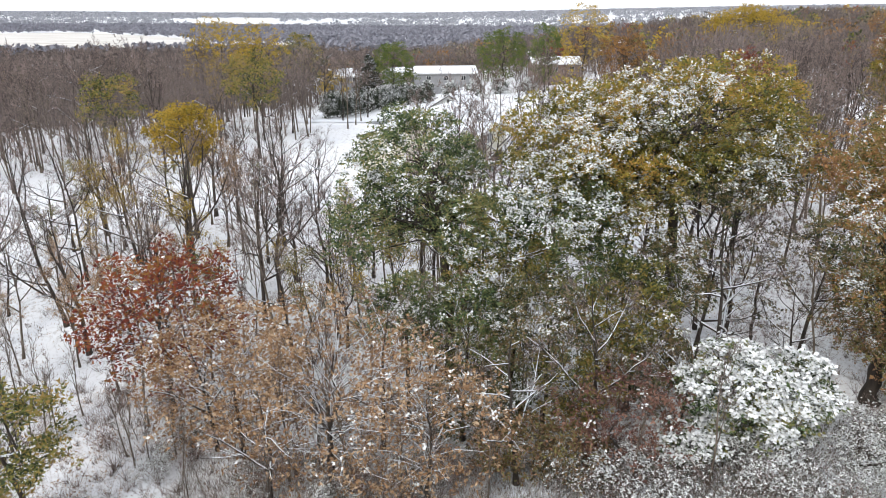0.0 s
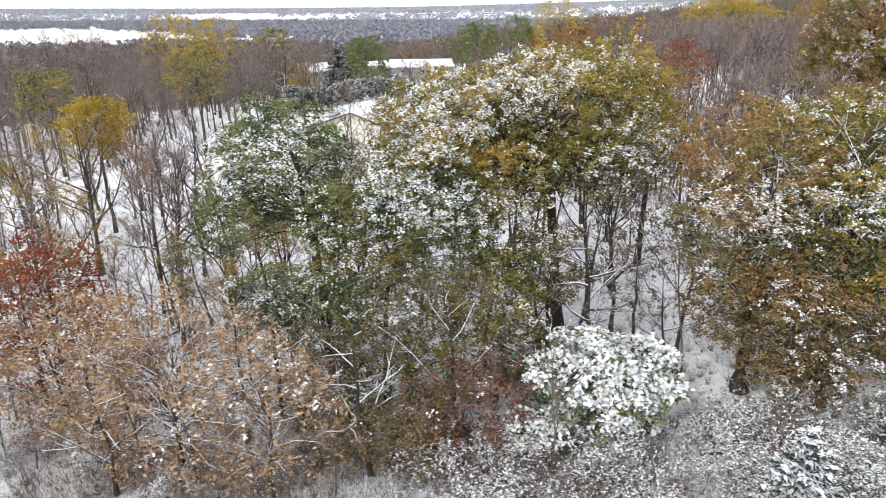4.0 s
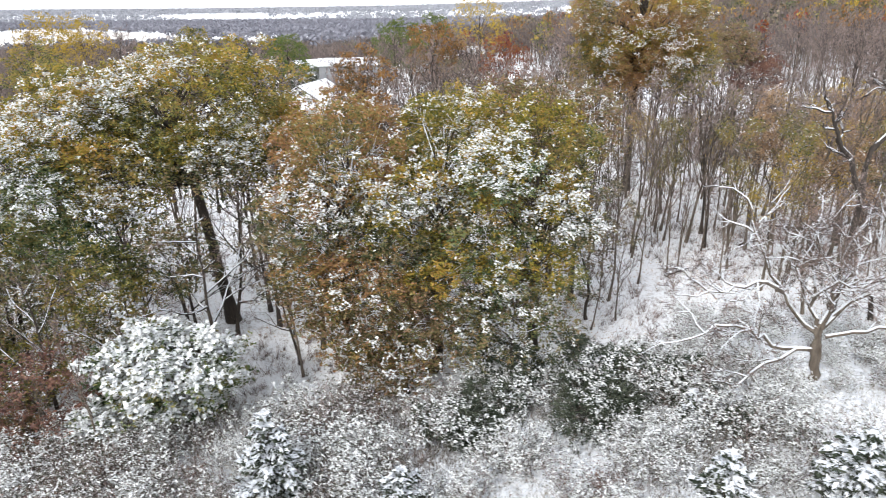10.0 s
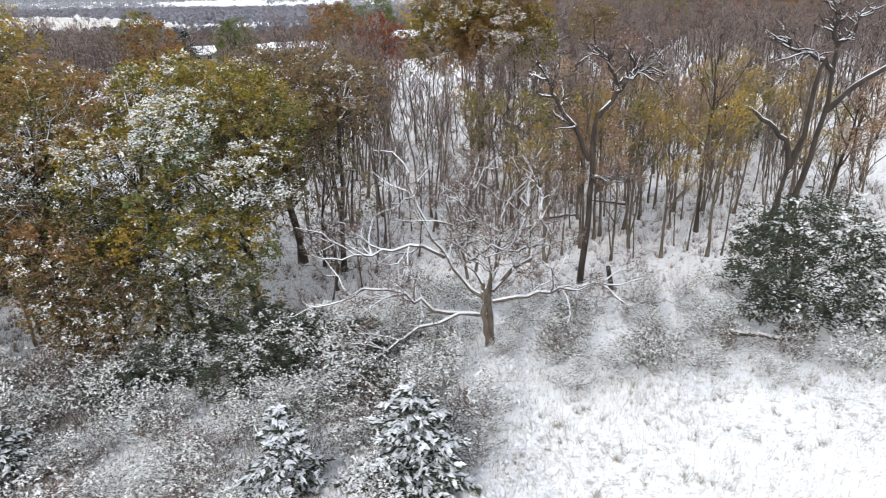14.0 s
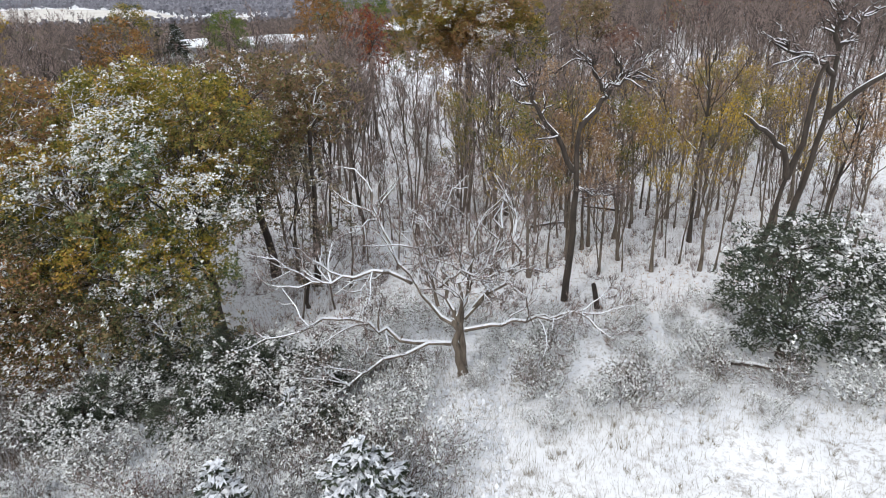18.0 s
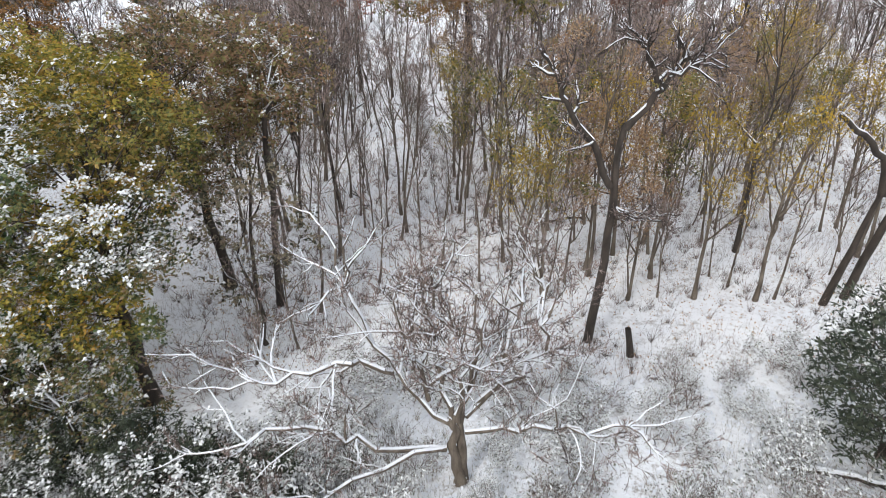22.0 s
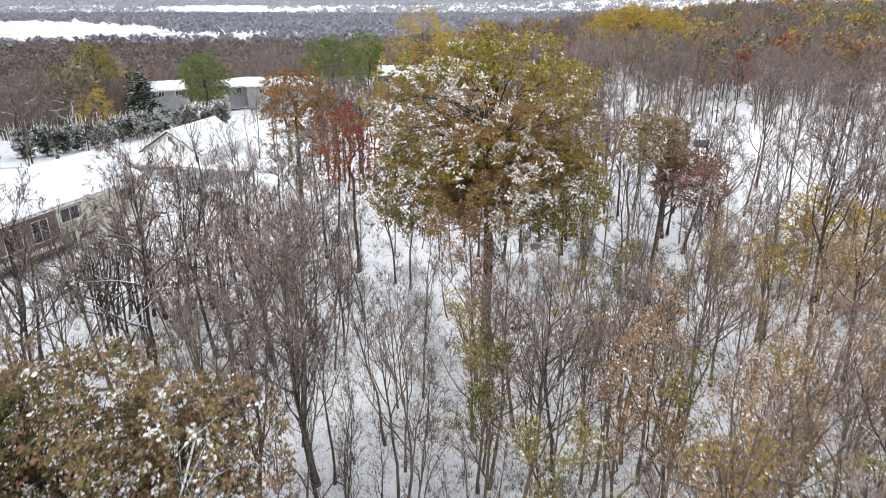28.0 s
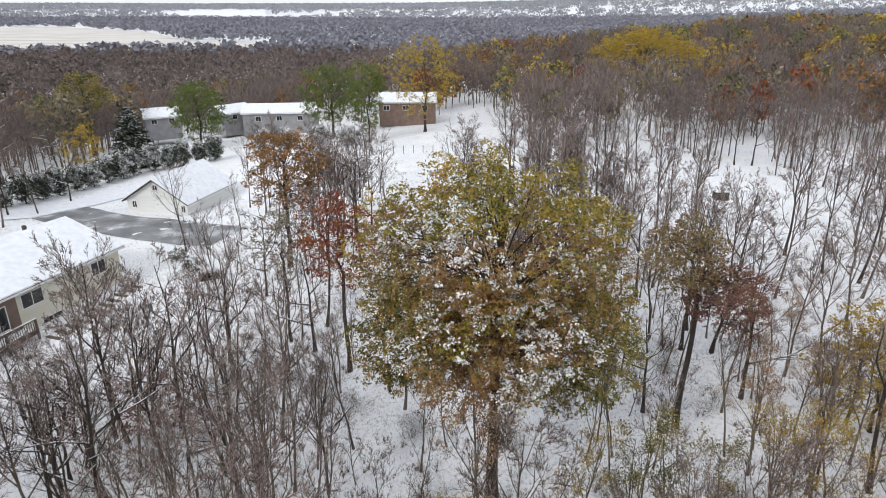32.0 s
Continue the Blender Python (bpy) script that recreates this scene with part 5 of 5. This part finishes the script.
barn = gabled("long_building", 0.6, 193.0, 2.0, -84.0, 8.6, 17.4, 2.8, 1.5, GREY_WALL, "long grey outbuilding with a snowy roof")
for k in range(3):
    window_on(barn, "x", 4.3, -5 + 5 * k, 0.9, 1.2, 1.1, 1)
bungalow = gabled("bungalow", 32.2, 192.4, 4.6, -88.0, 8.4, 13.6, 2.8, 1.6, BRICKY, "brown bungalow with a snow-covered roof")
for k in range(3):
    window_on(bungalow, "x", 4.2, -5 + 4.6 * k, 0.9, 1.3, 1.1, 1)
cottage = gabled("cottage", -28.4, 190.0, 1.6, -60.0, 7.0, 8.0, 2.5, 1.6, GREY_WALL, "small grey house with a snowy roof beyond the conifers")
for k in range(2):
    window_on(cottage, "x", 3.5, -2 + 4 * k, 0.9, 1.2, 1.1, 1)
annex = gabled("annex", -13.0, 196.0, 1.6, -40.0, 6.4, 8.0, 2.5, 1.5, GREY_WALL, "low grey annex with a white roof")
window_on(annex, "x", 3.2, -1.0, 0.9, 1.2, 1.1, 1)
shed = gabled("garden_shed", 70.0, 195.0, ground_z(70, 195), -80.0, 2.4, 3.0, 2.0, 0.6, SIDING_WHITE, "small white garden shed in the trees", -0.5, 0.2)
cabin = gabled("cabin", 108.0, 228.0, ground_z(108, 228), -80.0, 9.0, 14.0, 2.6, 1.8, GREY_WALL, "grey house half hidden behind bare trees", -2)
window_on(cabin, "x", 4.5, 0.0, 0.9, 1.2, 1.1, 1)

# driveway: a sheet laid over the ground
def lane(name, line, half, mat, label, lift=0.05):
    pts = [Vector((a, b, 0)) for a, b in line]
    dense = []
    for a, b in zip(pts, pts[1:]):
        n = max(2, int((b - a).length / 1.0))
        dense += [a + (b - a) * k / n for k in range(n)]
    dense.append(pts[-1])
    verts, faces, cols = [], [], 9
    for i, p in enumerate(dense):
        w = (dense[min(i + 1, len(dense) - 1)] - dense[max(i - 1, 0)]).normalized()
        s = Vector((w.y, -w.x, 0))
        for c in range(cols):
            q = p + s * half * (2 * c / (cols - 1) - 1) * (1 + 0.08 * noise.noise(p * 0.3))
            verts.append((q.x, q.y, ground_z(q.x, q.y) + lift))
    for i in range(len(dense) - 1):
        for c in range(cols - 1):
            a = i * cols + c
            faces.append((a, a + 1, a + cols + 1, a + cols))
    ob = link_mesh(name, verts, faces, mat, True)
    return tagged(ob, label, "driveway", kind="structure")


lane("driveway", [(-12, 117.0), (-3, 112.5), (6, 108.5), (15, 105.5)], 4.2, ASPHALT, "wet grey asphalt driveway with slush between house and garage")
lane("road", [(-50, 96), (-30, 104), (-16, 115), (-9, 129), (-3, 146)], 2.4, SNOW, "snow-covered lane with tyre tracks along the conifer row", 0.09)
bin_box = tagged(new("dog_kennel"), "dark box-shaped kennel beside a pile of logs", "kennel")
bin_box.location = (78.6, 115.0, ground_z(78.6, 115.0))
box_mesh("body", bin_box, (-0.9, -0.6, -0.1), (0.9, 0.6, 1.1), ROOF_EDGE, bevel=0.03)
box_mesh("lid", bin_box, (-1.0, -0.7, 1.1), (1.0, 0.7, 1.2), SNOW, "snow on the lid", 0.03)


# ---- brush and undergrowth ----
def bush(seed, x, y, label, colour, size=1.4, per=420, snow=0.55, stems=26, leaf=0.085, group="snowy brush", name="shrub"):
    rng = np.random.default_rng(seed)
    ob = thing(name, x, y, label, "shrub", group, 0.05)
    starts = []
    for k in range(stems):
        az, a = rng.uniform(0, 6.28), radians(rng.uniform(5, 50))
        d = np.array([math.cos(az) * math.sin(a), math.sin(az) * math.sin(a), math.cos(a)])
        starts.append((np.array([math.cos(az), math.sin(az), 0]) * rng.uniform(0, 0.3) * size, d, size * rng.uniform(0.6, 1.15), 0.014, 0))
    segs, tips = grown(rng, starts, [(4, 40, 0.5, 3), (3, 40, 0.5, 2), (0, 0, 0, 1)], 0.1, 0.2)
    p0, p1, r0, r1, lv, limb = seg_arrays(segs)
    child(link_mesh("stemwork", *spikes(p0, p1, np.maximum(r0, 0.008)), TWIG), ob, "", "stuff")
    tips = np.array([t[0] for t in tips])
    at = tips[rng.integers(len(tips), size=per)] + rng.normal(0, 0.10 * size, (per, 3))
    at[:, 2] = np.maximum(at[:, 2], 0.05)
    child(link_mesh("foliage", *blades(rng, at, leaf, 0.2, 0.5), LEAVES[colour]), ob, "", "stuff")
    k = rng.random(per) < snow * (0.45 + 0.75 * at[:, 2] / size)
    more = at[k] + rng.normal(0, 0.04, (k.sum(), 3)) + np.array([0, 0, 0.05])
    child(link_mesh("twig_snow", *blades(rng, np.concatenate([at[k] + np.array([0, 0, 0.03]), more]), leaf * 1.35, 0.4, 0.4), LEAF_SNOW), ob, "snow caught on the twigs", "stuff")
    return (ob, None)


BRUSH = [
    bush(301, 22.0, 22.4, "grey-green brush dusted with snow", "brush", 1.6, 800, 0.8, 16),
    bush(302, 29.0, 20.6, "low tangled brush with snow on it", "brush", 1.3, 750, 0.9, 16),
    bush(303, 33.0, 19.0, "twiggy dark brush with little snow", "brush", 1.5, 400, 0.6, 30),
]
DARK = [bush(311, 48.9, 21.9, "dark green-grey bush beside the open snow", "brush", 1.7, 600, 0.3, 34, group="dark bushes"),
        bush(312, 12.6, 22.0, "reddish-brown leafless shrub under the oaks", "maroon", 1.4, 300, 0.15, 36, group="dark bushes")]
planted(BRUSH + BRUSH + DARK, 321, 108, (6, 42, 14.5, 25.5), [(19.8, 19.9, 1.3), (24.8, 18.4, 1.4), (39.6, 16.4, 1.8), (35.4, 16.6, 1.2)], 0.9, (0.85, 1.4))
planted(BRUSH, 322, 48, (33, 60, 20.5, 30), [(42.6, 24.4, 1.2), (57, 25, 3), (60, 23, 2.4)], 1.3, (0.6, 1.1))
planted(DARK, 323, 44, (-8, 24, 18, 27), [(14.4, 25.4, 2.5)], 1.2, (0.6, 1.1))
planted(DARK + BRUSH, 326, 42, (-24, 0, 17, 31), [], 1.4, (0.6, 1.0))
planted(BRUSH + DARK, 325, 24, (20, 62, 60, 80), CLEAR + HOUSE_YARD, 2.0, (0.6, 1.1))
for x, y, s in ((45.6, 23.0, 1.0), (52.6, 23.4, 0.8), (46.6, 27.0, 0.9), (54.6, 22.6, 0.9), (63.0, 22.0, 1.0)):
    copied(DARK[0][0], x, y, x, s)

planted(BRUSH + DARK, 327, 10, (56, 78, 60, 78), CLEAR, 2.0, (0.7, 1.1))

# ---- fallen logs, brush piles, fence ----
def log(seed, x, y, L, turn, label="fallen log under snow"):
    rng = np.random.default_rng(seed)
    ob = thing("fallen_log", x, y, label, "log", "fallen logs", 0.0)
    ob.rotation_euler = (0, 0, turn)
    z1 = ground_z(x + math.cos(turn) * L, y + math.sin(turn) * L) - ground_z(x, y)
    pts = np.array([[L * k / 5, rng.normal(0, 0.05), 0.12 + z1 * k / 5 + (0.05 if k else 0)] for k in range(6)])
    rad = np.linspace(0.14, 0.07, 6)
    child(link_mesh("stem", *pipe(pts, rad, 7), BARK_DARK, True), ob)
    child(link_mesh("snow_cap", *pipe(pts + np.array([0, 0, 0.07]), rad * 0.85, 6), SNOW, True), ob, "snow lying along the log")
    for k in (2, 3, 4):
        a = pts[k]
        e = a + np.array([rng.uniform(0.2, 0.6), rng.choice([-1, 1]) * rng.uniform(0.4, 0.9), rng.uniform(0.1, 0.5)])
        child(link_mesh("branch_stub", *pipe(np.array([a, (a + e) / 2 + rng.normal(0, 0.04, 3), e]), [0.045, 0.03, 0.012], 5), BARK_DARK, True), ob)


for k, (x, y, L, turn) in enumerate(((41.0, 38.6, 1.8, 0.5), (30.0, 25.6, 3.0, 0.3), (37.5, 47.0, 3.4, 1.9), (55.0, 47.0, 3.0, 2.6), (48.0, 44.0, 2.6, 0.2), (25.0, 66.0, 3.4, 0.4), (34.0, 68.0, 2.8, 1.2), (-12.0, 36.0, 3.2, 0.9), (-3.0, 30.0, 2.6, 2.4), (62.0, 72.0, 3.0, 0.7), (18.0, 24.0, 2.4, 0.1), (52.8, 24.6, 2.8, -0.3))):
    log(600 + k, x, y, L, turn)
crowned_tree(91, 22.0, 69.0, 4.0, (0, 0, 1.8, 3.0, 2.2, 1.6), "maroon", "dark tangle of dead vines and red-brown leaves", 0.07, 40, 60, size=0.2, snow=0.12, name="vine_tangle", category="bush", squash=0.9)
crowned_tree(92, 15.0, 94.5, 1.4, (0, 0, 0.6, 1.0, 0.9, 0.5), "cedar", "low dark evergreen shrub by the steps", 0.04, 14, 60, size=0.16, snow=0.3, clump=0.4, name="garden_shrub", category="shrub")
crowned_tree(93, 12.4, 97.2, 1.4, (0, 0, 0.6, 0.8, 0.8, 0.5), "cedar", "small dark shrub at the house corner", 0.04, 12, 60, size=0.16, snow=0.3, clump=0.4, name="garden_shrub", category="shrub")
woodpile = tagged(new("log_pile"), "stack of cut logs half covered by snow", "log pile")
woodpile.location = (17.0, 91.4, ground_z(17.0, 91.4))
woodpile.rotation_euler = (0, 0, 0.5)
for row_ in range(3):
    for k in range(7 - row_):
        cx_, cz_ = 0.3 * k + 0.15 * row_, 0.12 + 0.25 * row_
        child(link_mesh("log", *pipe(np.array([[cx_, 0, cz_], [cx_, 0.7, cz_ + 0.01], [cx_, 1.4, cz_]]), [0.13, 0.14, 0.13], 8), BARK, True), woodpile)
child(link_mesh("snow_cover", *pipe(np.array([[0.1, 0.7, 0.72], [1.0, 0.72, 0.86], [1.9, 0.7, 0.72]]), [0.35, 0.5, 0.35], 8), SNOW, True), woodpile, "snow heaped on the logs")
fence = tagged(new("wire_fence"), "line of thin dark fence posts across the snowy lawn", "fence")
prev = None
for k in range(16):
    x, y = 30.0 + 1.85 * k, 150.0 + 0.4 * k + 0.6 * math.sin(k)
    z = ground_z(x, y)
    child(link_mesh("post", *pipe(np.array([[x, y, z - 0.3], [x, y, z + 0.7], [x + 0.02, y, z + 1.5]]), [0.05, 0.05, 0.045], 5), BARK_DARK, True), fence)
    if prev:
        for hgt in (0.6, 1.2):
            child(link_mesh("wire", *pipe(np.array([[prev[0], prev[1], prev[2] + hgt], [(prev[0] + x) / 2, (prev[1] + y) / 2, (prev[2] + z) / 2 + hgt - 0.03], [x, y, z + hgt]]), [0.006] * 3, 3), BARK_DARK), fence)
    prev = (x, y, z)
STUBBLE = material("snowy_stubble", [(0.46, 0.42, 0.37), (0.66, 0.64, 0.61), (0.54, 0.50, 0.45)], 0.02, 0.9, fine=0.08, stretch=(0.4, 2.0, 1))
NEAR_FIELD = [(-1300, 760), (-450, 772), (-250, 820), (-120, 1030), (-348, 1068), (-462, 1242), (-584, 1429), (-940, 1728), (-1300, 1500)]
FAR_FIELD = [(-600, 2300), (-800, 2310), (-1040, 2490), (-1020, 2900), (-724, 2900), (-630, 2600), (-430, 2690), (-300, 2750), (-400, 2450)]
HILL_FIELD = [(700, 3300), (1500, 3250), (1400, 3800), (600, 3700)]


def inside(poly, x, y):
    """Which points lie within an outline in the plan."""
    got = np.zeros(np.shape(x), bool)
    for (a, b), (c, d) in zip(poly, poly[1:] + poly[:1]):
        got ^= ((b > y) != (d > y)) & (x < (c - a) * (y - b) / (d - b + 1e-9) + a)
    return got


def field(poly, cell, label, mat):
    xs = np.arange(min(p[0] for p in poly), max(p[0] for p in poly) + cell, cell)
    ys = np.arange(min(p[1] for p in poly), max(p[1] for p in poly) + cell, cell)
    gx, gy = np.meshgrid(xs, ys)
    i = np.arange(gx.size).reshape(gx.shape)
    faces = np.stack([i[:-1, :-1], i[:-1, 1:], i[1:, 1:], i[1:, :-1]], -1).reshape(-1, 4)
    faces = faces[inside(poly, gx.ravel()[faces].mean(1), gy.ravel()[faces].mean(1))]
    ob = link_mesh("field", np.stack([gx, gy, height(gx, gy) + 2.0], -1).reshape(-1, 3), faces, mat, True)
    return tagged(ob, label, "field", kind="structure")


field(NEAR_FIELD, 14, "wide harvested field under thin snow in the valley", STUBBLE)
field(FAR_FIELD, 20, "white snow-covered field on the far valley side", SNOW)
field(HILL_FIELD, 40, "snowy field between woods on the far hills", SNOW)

stub = thing("broken_stump", 49.8, 31.4, "short broken dark tree stump in the snow", "stump")
child(link_mesh("trunk", *tubes(np.array([[0, 0, 0], [-0.12, 0, 0.7]]), np.array([[-0.12, 0, 0.7], [-0.3, 0, 1.5]]), np.array([0.17, 0.14]), np.array([0.14, 0.12]), 7), BARK_DARK, True), stub)


def undergrowth(name, seed, n, regions, label, mat, tall=(0.15, 0.6), r=0.006, flat=False):
    """Stems and tufts too many to count, each a thin upright twig or a fallen leaf."""
    rng = np.random.default_rng(seed)
    parts = []
    for (x0, x1, y0, y1), share in regions:
        k = int(n * share)
        x, y = rng.uniform(x0, x1, k), rng.uniform(y0, y1, k)
        keep = np.array([noise.noise(Vector((a * 0.22, b * 0.22, seed))) for a, b in zip(x, y)]) + rng.uniform(-0.35, 0.35, k) > -0.12
        x, y = x[keep], y[keep]
        base = np.stack([x, y, height(x, y) - 0.03], 1)
        if flat:
            parts.append(blades(rng, base + np.array([0, 0, 0.09]), tall[1], 0.85, 0.6))
        else:
            h = rng.uniform(*tall, len(x))
            parts.append(spikes(base, base + np.stack([rng.normal(0, 0.3, len(x)) * h, rng.normal(0, 0.3, len(x)) * h, h], 1), np.full(len(x), r)))
    return tagged(link_mesh(name, *joined(*parts), mat), label, "undergrowth", kind="stuff")


GRASS = material("dead_grass", [(0.20, 0.17, 0.12), (0.36, 0.32, 0.25)], 0.8, 0.9, island=0.6)


def tufts(name, seed, n, per, region, label, mat, tall, r):
    """Tufts of stems fanning out from one root."""
    rng = np.random.default_rng(seed)
    x0, x1, y0, y1 = region
    x, y = rng.uniform(x0, x1, n), rng.uniform(y0, y1, n)
    keep = np.array([noise.noise(Vector((a * 0.12, b * 0.12, seed))) for a, b in zip(x, y)]) + rng.uniform(-0.3, 0.3, n) > -0.1
    x, y = np.repeat(x[keep], per), np.repeat(y[keep], per)
    base = np.stack([x, y, height(x, y) - 0.04], 1) + rng.normal(0, 0.05, (len(x), 3)) * np.array([1, 1, 0])
    h = rng.uniform(0.4, 1.0, len(x)) * np.repeat(rng.uniform(*tall, keep.sum()), per)
    tip = base + np.stack([rng.normal(0, 0.42, len(x)) * h, rng.normal(0, 0.42, len(x)) * h, h], 1)
    return tagged(link_mesh(name, *spikes(base, tip, np.full(len(x), r)), mat), label, "undergrowth", kind="stuff")


tufts("bramble_tufts", 411, 2600, 14, (24, 76, 29, 60), "brown bramble tufts in the snow under the trees", TWIG, (0.4, 1.2), 0.009)
tufts("thicket_tufts", 412, 2200, 14, (10, 80, 58, 92), "brown tufts of stems in the snowy wood", TWIG, (0.5, 1.5), 0.011)
tufts("edge_tufts", 413, 3600, 14, (-28, 26, 16, 44), "brown tufts of stems under the oaks", TWIG, (0.4, 1.4), 0.009)
tufts("meadow_tufts", 414, 900, 12, (30, 68, 13, 28), "tufts of dead grass in the open snow", GRASS, (0.2, 0.6), 0.008)
WOODS = [((26, 75, 30, 60), 0.4), ((8, 95, 58, 100), 0.35), ((-35, 26, 18, 58), 0.25), ((-26, 10, 16, 32), 0.2)]
undergrowth("dead_stems", 401, 50000, WOODS, "thin dead stems standing in the snow under the trees", TWIG, (0.2, 1.1), 0.007)
undergrowth("fallen_leaves", 402, 60000, WOODS, "brown fallen leaves lying on the snow", LEAVES["tan"], (0, 0.10), flat=True)
undergrowth("tall_dead_grass", 403, 30000, [((4, 50, 13.5, 26), 0.6), ((40, 66, 14, 27), 0.4)], "tall dead grass poking through the snow", GRASS, (0.15, 0.55), 0.006)
undergrowth("bramble_stems", 405, 62000, [((-12, 41, 14, 27), 1.0)], "brown tangle of bramble stems over the snow", BARK, (0.25, 0.95), 0.009)
undergrowth("snowy_weeds", 404, 26000, [((2, 44, 13.5, 26), 0.8), ((34, 58, 20, 30), 0.2)], "low weeds bowed under snow", SNOW, (0, 0.2), flat=True)


# ---- woods in the distance ----
def far_wood(name, seed, places, mat, label, H=(10, 15), n=60, long=2.4, wide=0.1, spread=0.3, leaf=False, stem=True):
    """Trees too far off to pick apart: stems, and crowns of many upswept strokes of twigs or of leaf clumps."""
    rng = np.random.default_rng(seed)
    x, y = places
    m = len(x)
    h = rng.uniform(*H, m)
    base = np.stack([x, y, height(x, y) - 0.3], 1)
    v = rng.normal(size=(m * n, 3))
    v /= np.linalg.norm(v, axis=1, keepdims=True)
    hh = np.repeat(h, n)[:, None]
    at = np.repeat(base, n, 0) + np.array([0, 0, 1.0]) * hh * 0.62 + v * hh * np.array([[spread, spread, 0.38]]) * (rng.uniform(0.2, 1, (m * n, 1)) ** 0.45)
    if leaf:
        crown = blades(rng, at, long, 0.2, wide)
    else:
        crown = blades(rng, at, long, 0.0, wide, v * np.array([1.0, 1.0, 0.4]) + np.array([0, 0, 1.3]))
    ob = tagged(link_mesh(name, *crown, mat), label, "woods", kind="stuff")
    if stem:
        child(link_mesh("stemwork", *tubes(base, base + np.stack([rng.normal(0, 0.4, m), rng.normal(0, 0.4, m), h * 0.75], 1), h * 0.012, h * 0.005, 3), BARK), ob, "", "stuff")
    return ob


def far_places(seed, n, region, off=()):
    rng = np.random.default_rng(seed)
    x0, x1, y0, y1 = region
    x, y = rng.uniform(x0, x1, n), rng.uniform(y0, y1, n)
    keep = np.ones(n, bool)
    for a, b, c, d in off:
        keep &= ~((x > a) & (x < b) & (y > c) & (y < d))
    keep &= np.abs(x - 30) < 1.0 * y + 30
    for poly in (NEAR_FIELD, FAR_FIELD, HILL_FIELD):
        keep &= ~inside(poly, x, y)
    return x[keep], y[keep]


# Distance haze is put into these two woods' colours: bluish, the farther one paler.
HAZED_WOOD = material("hazed_far_woods", [(0.19, 0.19, 0.22), (0.27, 0.27, 0.31)], 0.004, 0.95, island=0.6)
HAZIER_WOOD = material("paler_hazed_distant_woods", [(0.26, 0.265, 0.29), (0.36, 0.37, 0.40)], 0.003, 0.95, island=0.6)
FAR_TWIG = material("grey_brown_far_twigs", [(0.11, 0.088, 0.082), (0.21, 0.168, 0.152)], 0.03, 0.95, island=0.6)
LAWN = [(-30, 56, 98, 200), (62, 96, 104, 128), (-35, 20, 56, 108), (84, 112, 196, 232), (-20, 140, -50, 90), (-26, -10, 185, 202)]
wx, wy = far_places(500, 1000, (-150, -14, 60, 200), LAWN[:1])
hidden = beyond_slope(wx, wy)
valley_side = (wx[hidden], wy[hidden])
far_wood("wood_beside_house", 500, valley_side, FAR_TWIG, "leafless wood along the valley side", n=330, long=1.1, wide=0.045, H=(9, 13), spread=0.26)
far_wood("wood_beyond_garden", 507, far_places(507, 330, (84, 190, 70, 190), LAWN), FAR_TWIG, "leafless wood beyond the garden", n=330, long=1.1, wide=0.045, H=(10, 14), spread=0.26)
far_wood("wood_behind_lawn", 501, far_places(501, 1900, (-190, 280, 150, 340), LAWN), FAR_TWIG, "leafless grey-brown wood beyond the lawns", n=190, long=1.9, wide=0.09)
for seed, hue, n_, text in ((502, "olive", 100, "olive and gold"), (503, "rust", 120, "rusty brown"), (504, "yellow", 40, "yellow"), (505, "brown", 110, "dull brown"), (506, "red", 20, "dark red"), (508, "lime", 24, "green")):
    far_wood("autumn_trees", seed, far_places(seed, n_ * 2, (-190, 300, 150, 420), LAWN), LEAVES[hue], text + " trees scattered through the bare wood", leaf=True, long=0.95, wide=0.7, n=200, spread=0.26)
far_wood("ridge_wood", 511, far_places(511, 3600, (-420, 700, 330, 800)), FAR_TWIG, "bare wood on the ridge and down to the valley", n=70, long=3.0, wide=0.14, spread=0.42)
far_wood("ridge_autumn_trees", 512, far_places(512, 620, (20, 620, 330, 620)), LEAVES["rust"], "rusty trees on the wooded ridge", leaf=True, long=1.9, wide=0.7, n=90)
far_wood("ridge_gold_trees", 513, far_places(513, 420, (40, 620, 330, 620)), LEAVES["olive"], "olive-gold trees on the wooded ridge", leaf=True, long=1.9, wide=0.7, n=90)
far_wood("ridge_yellow_trees", 514, far_places(514, 110, (60, 620, 300, 560)), LEAVES["yellow"], "yellow trees on the wooded ridge", leaf=True, long=1.7, wide=0.7, n=90)
far_wood("valley_wood", 521, far_places(521, 13000, (-1900, 1900, 700, 2300)), HAZED_WOOD, "grey woods across the valley, with haze put into their colour", n=22, long=6.0, wide=0.65, H=(12, 18), spread=0.55, leaf=True, stem=False)
far_wood("valley_foot_wood", 523, far_places(523, 2200, (-760, -20, 320, 780)), FAR_TWIG, "bare brown wood down to the valley field", n=40, long=3.4, wide=0.4, H=(11, 16), spread=0.4, leaf=True)
far_wood("distant_wood", 522, far_places(522, 13000, (-4200, 4200, 2200, 4950)), HAZIER_WOOD, "woods on the far hills, paled by haze put into their colour", n=16, long=8.0, wide=0.7, H=(14, 20), spread=0.9, leaf=True, stem=False)
